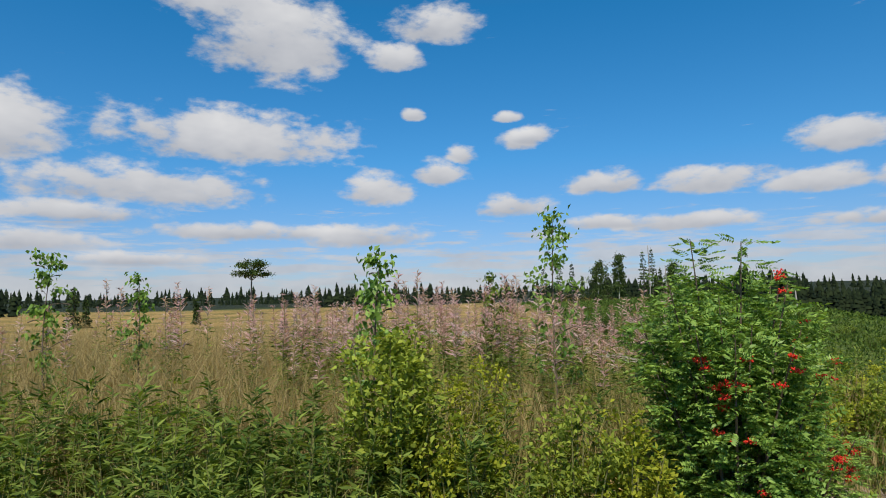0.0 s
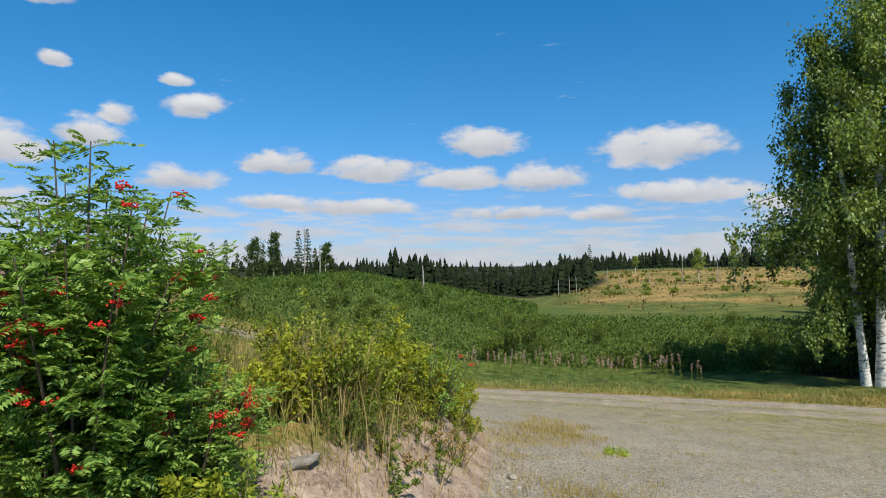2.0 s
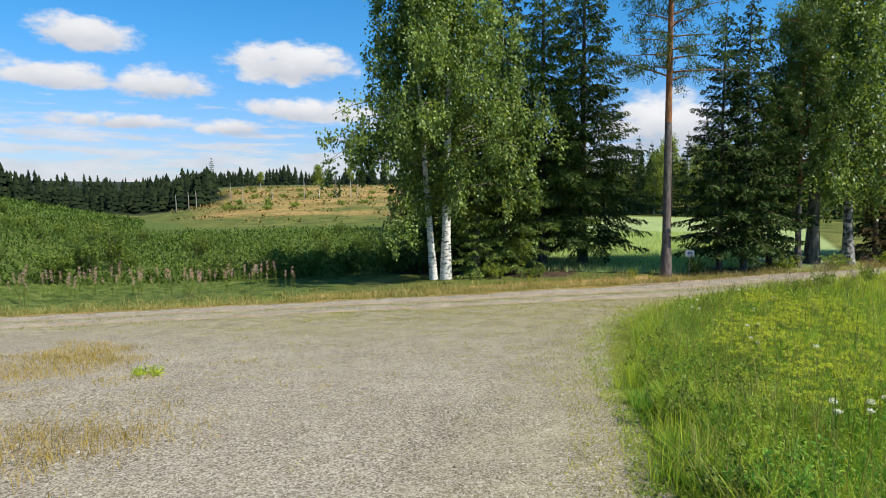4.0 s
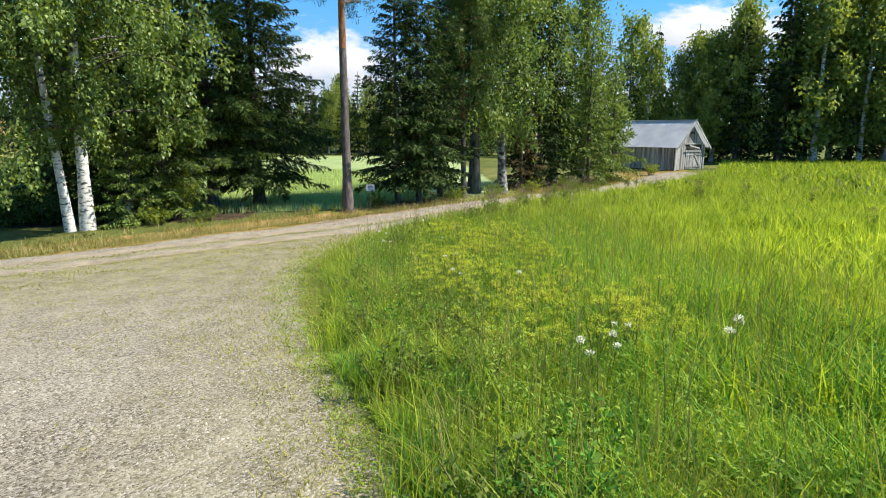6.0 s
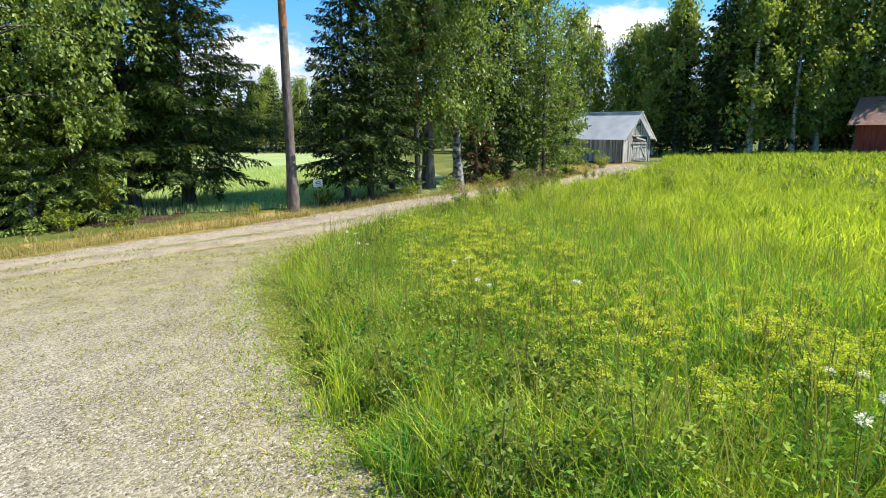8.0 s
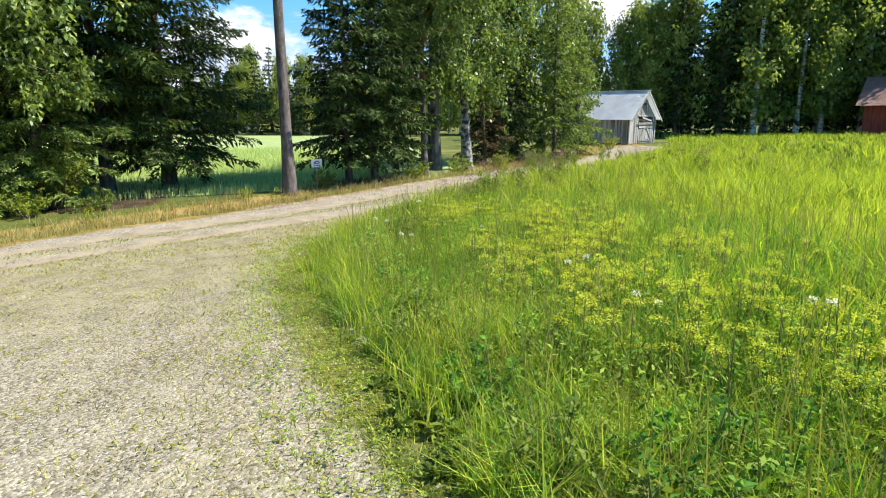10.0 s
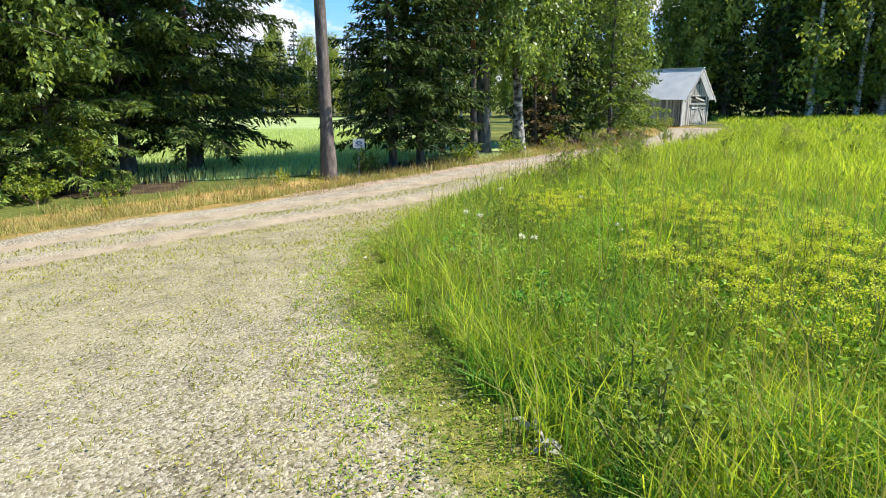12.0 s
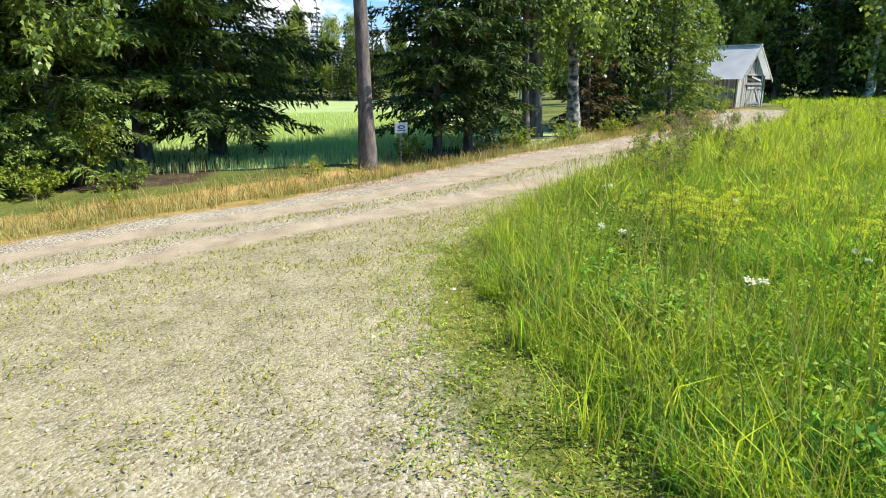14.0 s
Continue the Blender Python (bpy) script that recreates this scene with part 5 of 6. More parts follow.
def build_verge():
    rs = np.random.RandomState(47)
    s = rs.uniform(0, 1, 120000)
    k = np.clip((s * (len(ROAD) - 1)).astype(int), 0, len(ROAD) - 2)
    p = ROAD[k] + (ROAD[k + 1] - ROAD[k]) * ((s * (len(ROAD) - 1)) - k)[:, None]
    x, y = p[:, 0] + rs.uniform(-6, 6, len(s)), p[:, 1] + rs.uniform(-6, 6, len(s))
    ro = road_offset(x, y)
    edge = ro + 0.5 * wave(x, y, 2.0, 12)
    far_side = (edge > 1.7) & (edge < 4.6) & (x > 5)
    grass_object("verge_grass", "half-dry yellowish grass along the far side of the track", x[far_side], y[far_side], rs.uniform(0.12, 0.42, far_side.sum()) * smooth(1.3, 3.0, ro[far_side]) * 0.8 + 0.02, 0.009 + 0.012 * smooth(8, 12, y[far_side]), M["verge"], rs, 1.1, plain=True)
    x2, y2 = x[far_side][::5] + 0.3, y[far_side][::5] + 0.2
    grass_object("dry_stalks", "straw-coloured dry stalks along the ditch", x2, y2, rs.uniform(0.12, 0.4, len(x2)), 0.01, M["tan"], rs, 0.7)
    mid = (np.abs(ro) < 0.32 + 0.15 * wave(x, y, 1.5, 13)) & (x > 5)
    grass_object("track_grass", "short worn grass between the wheel tracks", x[mid], y[mid], rs.uniform(0.03, 0.07, mid.sum()), 0.012, M["tuft"], rs, 0.9)
    near = (ro < -1.25) & (ro > -4.2) & (in_meadow(x, y) < 0.2) & (on_bank(x, y) < 0) & (wave(x, y, 2.2, 14) + (ro + 2.4) * 0.55 > -0.1)
    grass_object("track_grass", "short worn grass between yard and track", x[near], y[near], rs.uniform(0.02, 0.07, near.sum()), 0.012, M["tuft"], rs, 0.9)
    # crop across the track
    cx, cy = scatter(rs, 31.5, 60, 1, 18, 36000)
    keep = (np.degrees(np.arctan2(cx - 4, cy - 1)) > 62) & (road_offset(cx, cy) > 4.6)
    cx, cy = cx[keep], cy[keep]
    grass_object("field_crop", "pale green grain crop in the far field", cx, cy, rs.uniform(0.2, 0.34, len(cx)), 0.02, M["crop"], rs, 0.25, "crop", plain=True)
    # small flowers in the ditch
    for k in range(12):
        x, y = 27.5 + 4 * rs.uniform(0, 1), 10.4 - 6 * k / 11 + rs.normal(0, 0.2)
        if 3.0 < road_offset(np.array([x]), np.array([y]))[0] < 5:
            bush("yellow_flower", "yellow-flowered weed in the roadside ditch", (x, y), 0.6, 0.2, 120, 0.05, M["yellow_leaf"], 350 + k, stems=5, category="flower", group="yellow roadside flowers", wood="stem")


M["crop"] = leaf_material("grain crop", (0.36, 0.48, 0.20), (0.58, 0.66, 0.32), 0.45)
build_verge()


M["chip"] = leaf_material("crushed stone", (0.08, 0.07, 0.056), (0.48, 0.445, 0.38), 0.0, 0.85)
M["straw"] = leaf_material("fine dry grass", (0.26, 0.20, 0.05), (0.50, 0.38, 0.12), 0.35)


def build_yard():
    rs = np.random.RandomState(53)
    # loose stones
    n = 120000
    x, y = 4 + 20 * rs.uniform(0, 1, n), rs.uniform(-0.5, 13, n)
    keep = (in_meadow(x, y) < -0.15) & (on_bank(x, y) < 0.3) & (road_offset(x, y) < -1.2) & (rs.uniform(0, 1, n) > smooth(10, 16, x) * 0.55) & (np.hypot(x - 11, y - 3.2) < 4 + 9 * rs.uniform(0, 1, n))
    x, y = x[keep], y[keep]
    n = len(x)
    s = rs.lognormal(-5.15, 0.45, n).clip(0.0035, 0.03)
    base = np.array([(1, 0, -0.5), (0, 1, -0.5), (-1, 0, -0.5), (0, -1, -0.5), (0.25, 0.1, 0.75)], float)
    v = base[None] * rs.uniform(0.55, 1.4, (n, 5, 1)) * s[:, None, None] * np.array([1.2, 1, 0.8])
    a = rs.uniform(0, 6.28, n)
    c, d = np.cos(a)[:, None], np.sin(a)[:, None]
    v = np.stack([v[..., 0] * c - v[..., 1] * d, v[..., 0] * d + v[..., 1] * c, v[..., 2]], -1) + np.stack([x, y, gz(x, y) + s * 0.25], 1)[:, None]
    f = np.array([(0, 1, 4), (1, 2, 4), (2, 3, 4), (3, 0, 4)])
    tagged(new("gravel_stones", mesh_from("gravel_stones", v.reshape(-1, 3), (np.arange(n)[:, None, None] * 5 + f).reshape(-1, 3), M["chip"])), "loose grey crushed stones over the yard", "gravel", kind="stuff")
    # tiny creeping plants between the stones
    n = 80000
    x, y = scatter(rs, 6, 24.5, -0.2, 12, n)
    w = 0.7 * wave(x, y, 1.6, 38) + 0.7 * wave(x, y, 0.35, 39) + 1.4 * smooth(8, 17, x) - 1.1 + 0.9 * smooth(-1.8, -0.3, in_meadow(x, y))
    keep = (in_meadow(x, y) < 0) & (on_bank(x, y) < -0.2) & (road_offset(x, y) < -1.1) & (w > rs.uniform(-0.2, 1.2, n)) & (np.hypot(x - 14, y - 4) < 10)
    x, y = x[keep], y[keep]
    n = len(x)
    v, f = leaves(rs, np.stack([x, y, gz(x, y) + 0.004 + 0.02 * rs.uniform(0, 1, n) ** 2], 1), rs.normal(0, 1, (n, 3)) * (1, 1, 0.3) + (0, 0, 0.3), rs.uniform(0.015, 0.04, n), rs.uniform(0.008, 0.016, n))
    tagged(new("creeping_plants", mesh_from("creeping_plants", v, f, M["tuft"])), "tiny yellow-green creeping plants between the stones", "weeds", kind="stuff")
    # trodden tufts
    n = 3400
    x, y = scatter(rs, 7, 24.5, -0.2, 12, n)
    w = wave(x, y, 3.2, 15) + 1.3 * smooth(9, 20, x) - 0.55 + 1.0 * smooth(-1.5, -0.2, in_meadow(x, y))
    keep = (in_meadow(x, y) < 0.1) & (on_bank(x, y) < -0.3) & (road_offset(x, y) < -1.2) & (w > rs.uniform(-0.4, 1.3, n))
    x, y = x[keep], y[keep]
    k = rs.randint(14, 34, len(x))
    tx, ty = np.repeat(x, k) + rs.normal(0, 0.07, k.sum()), np.repeat(y, k) + rs.normal(0, 0.07, k.sum())
    grass_object("yard_tufts", "small yellow-green grass tufts in the gravel", tx, ty, rs.uniform(0.015, 0.06, len(tx)), 0.007, M["tuft"], rs, 1.3, plain=True)
    for k, (x, y, h) in enumerate([(10.85, 9.24, 0.16)]):
        bush("grass_tuft", "single green tuft of grass on the gravel", (x, y), h, 0.25, 160, 0.12, M["meadow"], 380 + k, stems=8, category="grass", aspect=0.12, wood="stem")
    # dry patches of fine grass
    n = 60000
    x, y = scatter(rs, 6.2, 12.6, 5.5, 14, n)
    e = np.maximum(np.exp(-((x - 8.2) / 0.95) ** 2 - ((y - 6.85) / 0.9) ** 2), np.exp(-(((x - 11.1) * 0.75 + (y - 11.6) * 0.66) / 1.9) ** 2 - (((x - 11.1) * 0.66 - (y - 11.6) * 0.75) / 1.1) ** 2))
    e = e + 0.25 * wave(x, y, 1.2, 16) + 0.15 * wave(x, y, 0.4, 17)
    keep = e - 0.12 > rs.uniform(0, 0.8, n)
    grass_object("dry_grass_patch", "fine straw-coloured grass at the foot of the bank", x[keep], y[keep], rs.uniform(0.03, 0.17, keep.sum()), 0.006, M["straw"], rs, 1.3, plain=True)


build_yard()


# ---- the bank: rowan, saplings, fireweed, dry grass ----
def pinnate(rs, pos, way, length, pairs=6, wid=0.30):
    """Compound leaves: a row of paired leaflets along each rachis and one at its end."""
    n = len(pos)
    way = unit(way)
    side = unit(np.cross(way, rs.normal(0, 0.4, (n, 3)) + (0, 0, 1)))
    ps, ws, ls = [], [], []
    length = np.broadcast_to(length, n)[:, None]
    for j in range(pairs):
        s = 0.25 + 0.7 * j / pairs
        at = pos + way * length * s - np.array([0, 0, 1]) * length * 0.25 * s * s
        for sg in (-1, 1):
            ps.append(at), ws.append(way * 0.45 + side * sg + (0, 0, -0.15)), ls.append(length[:, 0] * wid * (1.0 - 0.25 * abs(2 * s - 1)))
    ps.append(pos + way * length * 0.95 - np.array([0, 0, 1]) * length * 0.24), ws.append(way), ls.append(length[:, 0] * wid)
    ps, ws, ls = np.concatenate(ps), np.concatenate(ws), np.concatenate(ls)
    return leaves(rs, ps, ws, ls, ls * 0.4, 0.2)


def rowan(name, label, at, height, spread, n_leaves, seed, clusters, mat="rowan", length=0.17):
    rs = np.random.RandomState(seed)
    t = thing(name, label, "shrub", (at[0], at[1], gz1(*at) - 0.05))
    woods, pos, ways = [], [], []
    stems = 30
    ends = []
    for k in range(stems):
        a, out = k * 2.4, math.sqrt((k + 0.5) / stems)
        way = np.array([math.cos(a) * out * spread / height, math.sin(a) * out * spread / height, 1.0])
        p = limb_path(np.array([math.cos(a), math.sin(a), 0]) * 0.15 * out, way, height * rs.uniform(0.78, 1.0) * (1.0 - 0.30 * out), 0.15 * out, 7)
        woods.append(tube(p, np.linspace(0.018, 0.004, 7), 5))
        ends.append(p)
        for _ in range(n_leaves // stems):
            q = rs.uniform(0.08, 1.0)
            c = np.array([np.interp(q, np.linspace(0, 1, 7), p[:, i]) for i in range(3)])
            b = rs.uniform(0, 6.28)
            off = rs.uniform(0.02, 0.28) * (1.2 - q)
            c = c + np.array([math.cos(b), math.sin(b), 0.1]) * off
            pos.append(c), ways.append(np.array([math.cos(b), math.sin(b), rs.uniform(-0.1, 0.9)]))
    pos, ways = np.array(pos), np.array(ways)
    link("branchwork", mesh_from("branchwork", *joined(woods), M["twig"]), t)
    link("foliage", mesh_from("foliage", *pinnate(rs, pos, ways, rs.uniform(0.75, 1.25, len(pos)) * length), M[mat]), t)
    away = np.hypot(pos[:, 0], pos[:, 1])
    outer = np.nonzero((away > np.percentile(away, 80)) & (pos[:, 1] - 0.8 * pos[:, 0] < 0.2) & (pos[:, 2] > 0.5))[0]
    for k in range(clusters):
        c = pos[outer[rs.randint(len(outer))]] + rs.normal(0, 0.03, 3)
        m = 26
        o = rs.normal(0, 1, (m, 3))
        q = c + unit(o) * rs.uniform(0.2, 1, (m, 1)) * np.array([0.06, 0.06, 0.03])
        base = np.array([(1, 0, 0), (0, 1, 0), (-1, 0, 0), (0, -1, 0), (0, 0, 1), (0, 0, -1)], float) * 0.009
        f = np.array([(0, 1, 4), (1, 2, 4), (2, 3, 4), (3, 0, 4), (1, 0, 5), (2, 1, 5), (3, 2, 5), (0, 3, 5)])
        link("berry_cluster", mesh_from("berry_cluster", (q[:, None] + base).reshape(-1, 3), (np.arange(m)[:, None, None] * 6 + f).reshape(-1, 3), M["berry"], True), t, "cluster of bright red berries")
    return t


def fireweed(seed, height, group):
    """Fireweed gone to seed: a leafy stem and a pale pink plume."""
    rs = np.random.RandomState(seed)
    t = thing("fireweed", "tall fireweed with pinkish seeding plume on the bank", "weed", (0, 0, 0), group)
    lean = rs.normal(0, 0.06, 2)
    p = np.stack([lean[0] * np.linspace(0, 1, 6) ** 2 * height, lean[1] * np.linspace(0, 1, 6) ** 2 * height, np.linspace(0, height, 6)], 1)
    link("stem", mesh_from("stem", *tube(p, np.linspace(0.006, 0.002, 6), 4), M["stem"]), t)
    m = 60
    s, a = rs.uniform(0.15, 0.75, m), rs.uniform(0, 6.28, m)
    c = np.stack([np.interp(s, np.linspace(0, 1, 6), p[:, i]) for i in range(3)], 1)
    link("foliage", mesh_from("foliage", *leaves(rs, c, np.stack([np.cos(a), np.sin(a), rs.uniform(-0.3, 0.6, m)], 1), rs.uniform(0.07, 0.13, m), 0.02), M["herb"]), t)
    m = 90
    s, a = rs.uniform(0.62, 1.0, m), rs.uniform(0, 6.28, m)
    c = np.stack([np.interp(s, np.linspace(0, 1, 6), p[:, i]) for i in range(3)], 1)
    link("plume", mesh_from("plume", *leaves(rs, c, np.stack([np.cos(a), np.sin(a), rs.uniform(0.1, 1.2, m)], 1), rs.uniform(0.08, 0.17, m) * (1.55 - s), 0.012), M["fluff"]), t)
    return t


def leafy_herb(seed, height):
    """An upright herb with long narrow leaves all along its stem."""
    rs = np.random.RandomState(seed)
    t = thing("willowherb", "dark green willowherb with narrow leaves on the bank", "weed", (0, 0, 0), "willowherb on the bank")
    st, pos, ways = [], [], []
    for k in range(4):
        o = rs.normal(0, 0.07, 2)
        p = np.stack([o[0] * (1 + np.linspace(0, 1, 5) * 1.3), o[1] * (1 + np.linspace(0, 1, 5) * 1.3), np.linspace(0, height * rs.uniform(0.75, 1), 5)], 1)
        st.append(tube(p, np.linspace(0.005, 0.002, 5), 4))
        m = 46
        s, a = rs.uniform(0.1, 1.0, m), rs.uniform(0, 6.28, m)
        pos.append(np.stack([np.interp(s, np.linspace(0, 1, 5), p[:, i]) for i in range(3)], 1))
        ways.append(np.stack([np.cos(a), np.sin(a), rs.uniform(-0.2, 0.9, m)], 1))
    link("branchwork", mesh_from("branchwork", *joined(st), M["stem"]), t)
    pos, ways = np.concatenate(pos), np.concatenate(ways)
    link("foliage", mesh_from("foliage", *leaves(rs, pos, ways, rs.uniform(0.08, 0.15, len(pos)), rs.uniform(0.016, 0.03, len(pos))), M["herb"]), t)
    return t


def build_bank():
    rs = np.random.RandomState(61)
    rowan("rowan_bush", "dense green rowan bush with red berry clusters", (2.28, 5.15), 2.85, 1.08, 4100, 62, 34, length=0.17)
    rowan("rowan_bush", "low rowan shoots heavy with red berries", (2.95, 5.5), 1.35, 0.65, 1000, 69, 40, length=0.15)
    rowan("rowan_bush", "smaller rowan shoot on the bank", (6.9, 9.2), 1.5, 0.75, 420, 63, 2, length=0.15)
    broadleaf("birch_sapling", "young birch sapling above the weeds", (1.2, 6.95), 2.65, 0.018, 0.42, 0.25, 620, 0.065, M["twig"], M["rowan"], 64, (0.0, 0.0), 0.2, 16)
    broadleaf("birch_sapling", "young birch sapling above the weeds", (-0.55, 5.1), 2.05, 0.014, 0.3, 0.3, 330, 0.06, M["twig"], M["rowan"], 65, (0.0, 0.0), 0.2, 13)
    broadleaf("birch_sapling", "young birch sapling above the weeds", (-4.6, 7.2), 2.2, 0.014, 0.35, 0.3, 420, 0.06, M["twig"], M["rowan"], 66, (0.0, 0.0), 0.2, 13)
    broadleaf("birch_sapling", "thin birch sapling above the weeds", (-3.9, 7.8), 1.9, 0.012, 0.25, 0.3, 140, 0.06, M["twig"], M["rowan"], 67, (0.0, 0.0), 0.2, 10)
    broadleaf("birch_sapling", "thin birch sapling above the weeds", (0.6, 8.2), 1.95, 0.012, 0.22, 0.4, 90, 0.06, M["twig"], M["herb"], 68, (0.0, 0.0), 0.2, 10)
    for k, (x, y, h, sp, n, mat, leaf) in enumerate([
        (-0.45, 4.75, 1.5, 0.5, 3000, "willow", 0.06), (-1.6, 4.5, 1.0, 0.5, 1600, "herb", 0.07), (0.0, 4.6, 0.9, 0.45, 1500, "yellow_leaf", 0.055), (0.9, 4.7, 1.15, 0.5, 2200, "willow", 0.05), (-5.4, 6.6, 1.6, 0.5, 1500, "willow", 0.06), (-3.2, 4.3, 0.8, 0.6, 1300, "herb", 0.07), (1.3, 4.7, 1.0, 0.4, 1700, "yellow_leaf", 0.05),
        (0.45, 4.3, 0.8, 0.45, 900, "willow", 0.06), (2.4, 4.35, 0.75, 0.55, 1100, "yellow_leaf", 0.06), (3.15, 4.95, 0.9, 0.5, 1300, "willow", 0.055), (4.5, 7.4, 0.9, 0.6, 1300, "willow", 0.055),
        (5.0, 7.5, 1.15, 0.6, 1700, "willow", 0.06), (6.0, 8.6, 1.25, 0.6, 1900, "yellow_leaf", 0.055), (7.2, 9.7, 1.1, 0.6, 1700, "willow", 0.055), (8.2, 10.9, 1.0, 0.7, 1600, "herb", 0.06),
        (4.6, 8.6, 1.2, 0.7, 1700, "willow", 0.06), (6.2, 10.4, 1.4, 0.8, 1900, "herb", 0.06), (7.8, 12.4, 1.2, 0.9, 1800, "willow", 0.06), (3.6, 9.4, 1.3, 0.7, 1500, "herb", 0.06),
        (9.0, 12.6, 1.0, 0.7, 1400, "willow", 0.06), (-5.0, 5.0, 0.9, 0.7, 1300, "herb", 0.07), (-2.6, 5.6, 1.0, 0.5, 1100, "willow", 0.06), (0.2, 5.8, 1.1, 0.5, 1000, "yellow_leaf", 0.055),
        (1.9, 4.1, 0.45, 0.5, 500, "rust", 0.05), (-0.9, 3.9, 0.45, 0.4, 350, "yellow_leaf", 0.06), (1.4, 3.8, 0.5, 0.5, 600, "yellow_leaf", 0.05), (5.2, 8.2, 1.1, 0.7, 2200, "yellow_leaf", 0.055), (5.9, 9.5, 1.2, 0.8, 2400, "willow", 0.06), (7.0, 10.6, 1.1, 0.8, 2200, "yellow_leaf", 0.055),
        (4.1, 7.3, 1.0, 0.6, 1800, "yellow_leaf", 0.055), (6.6, 9.0, 0.9, 0.6, 1800, "yellow_leaf", 0.05), (7.9, 10.2, 0.8, 0.6, 1500, "yellow_leaf", 0.05), (3.0, 7.4, 1.3, 0.7, 1600, "willow", 0.06),
        (3.5, 6.9, 0.7, 0.5, 1100, "yellow_leaf", 0.05), (8.8, 11.8, 0.8, 0.7, 1500, "yellow_leaf", 0.055), (2.9, 4.55, 0.95, 0.55, 1900, "yellow_leaf", 0.055), (2.0, 4.2, 0.7, 0.5, 1300, "willow", 0.055), (4.7, 7.0, 0.5, 0.4, 700, "herb", 0.05)]):
        bush("weed_shrub", {"willow": "leafy green willow shrub on the bank", "herb": "dark green leafy herbs on the bank", "yellow_leaf": "yellow-green leafy shrub on the bank", "rust": "rust-red leafy weed on the bank"}[mat],
             (x, y), h * (1.3 if 3.3 < x < 8.6 and y < 11 or -1 < x < 1.6 else 1.0), sp, int(n * (1.4 if -1 < x < 1.6 or 3.3 < x < 8.6 and y < 11 else 1.0)), leaf, M[mat], 400 + k, stems=14, group="shrubs on the bank", aspect=0.34 if mat == "herb" else 0.55, wood="stem")
    plants = [fireweed(430 + k, h, "fireweed on the bank") for k, h in enumerate((1.6, 1.5, 1.75, 1.45))]
    spots = []
    while len(spots) < 290:
        x, y = rs.uniform(-9, 6), rs.uniform(4.6, 15)
        if on_bank(x, y) > 1.5 and x < 2.8 + 0.2 * rs.normal() and rs.rand() < smooth(5.6, 8.0, y) * (0.12 + 1.0 * smooth(-3.5, -1.8, x) * smooth(4.5, 2.5, x)) * smooth(14, 10, y) + 0.01:
            spots.append((x, y))
    for k, p in enumerate(plants):
        x, y = [(-2, 7.5), (0.5, 8.5), (-3.5, 9), (2.8, 9.0)][k]
        p.matrix_world = pose(x, y, gz1(x, y))
        spread_copies(p, spots[k::4], rs, 0.8, 1.1)
    # dry and green grass on the bank, kept clear of the rowan
    n = 60000
    x, y = scatter(rs, -10, 9, 3.2, 15, n)
    b = on_bank(x, y)
    clear = (np.hypot(x - 2.2, y - 5.0) > 1.15) & ~((np.abs(x - 1.9) < 1.1) & (y < 5))
    west = smooth(-0.3, -1.5, x) * smooth(4.6, 5.6, y) + smooth(0.5, 0.8, x) * smooth(1.5, 1.2, x) * smooth(4.9, 5.3, y) + np.exp(-((x - 4.6) / 0.6) ** 2 - ((y - 7.6) / 0.8) ** 2)
    west = (west + 0.25 + 0.4 * wave(x, y, 1.4, 18)) * (1 - 0.9 * smooth(2.6, 3.2, x) * (np.hypot(x - 4.6, y - 7.6) > 0.55))
    keep = (b > 0.7 + 0.9 * smooth(2, 4, x)) & clear & (rs.uniform(0, 1, n) < west)
    xd, yd = x[keep], y[keep]
    tall = smooth(0.4, 2.6, on_bank(xd, yd))
    grass_object("bank_dry_grass", "tall straw-coloured grass on the bank", xd, yd, rs.uniform(0.5, 1.5, len(xd)) * (0.25 + 0.75 * tall) * (1 - 0.3 * smooth(-2.6, -1.6, xd) * smooth(3.5, 2.8, xd) * smooth(5.5, 6.5, yd)), 0.006, M["tan"], rs, 0.8, plain=True)
    keep = (b > 0.35 + 1.2 * smooth(2, 4, x)) & clear & (rs.uniform(0, 1, n) < 0.5 - 0.3 * smooth(2.6, 3.4, x))
    xg, yg = x[keep] + 0.07, y[keep] + 0.05
    tall = smooth(0.2, 2.2, on_bank(xg, yg))
    grass_object("bank_grass", "tall greenish grass among the weeds", xg, yg, rs.uniform(0.3, 0.95, len(xg)) * (0.3 + 0.7 * tall), 0.009, M["verge"], rs, 0.7, plain=True)
    cx, cy = 4.85 + rs.normal(0, 0.3, 190), 7.6 + rs.normal(0, 0.3, 190)
    grass_object("reed_clump", "upright clump of tall straw-coloured reed grass", cx, cy, rs.uniform(0.7, 1.4, 190), 0.008, M["tan"], rs, 0.45)
    # leafy green willowherb in front
    herbs = [leafy_herb(450 + k, h) for k, h in enumerate((0.95, 0.75, 1.1))]
    hs = []
    while len(hs) < 125:
        hx, hy = rs.uniform(-5.5, 1.2), rs.uniform(3.7, 5.6)
        if on_bank(hx, hy) > 0.6 and (hx < -0.2 or rs.rand() < 0.25):
            hs.append((hx, hy))
    for k, p in enumerate(herbs):
        p.matrix_world = pose(-1.5 - 0.8 * k, 4.6, gz1(-1.5 - 0.8 * k, 4.6))
        spread_copies(p, hs[k::3], rs, 0.7, 1.1)
    n = 16000
    x, y = scatter(rs, -2, 10, 3, 12, n)
    keep = (on_bank(x, y) > -0.9) & (on_bank(x, y) < 2.4) & (wave(x, y, 0.9, 19) + 0.35 * on_bank(x, y) > 0.15)
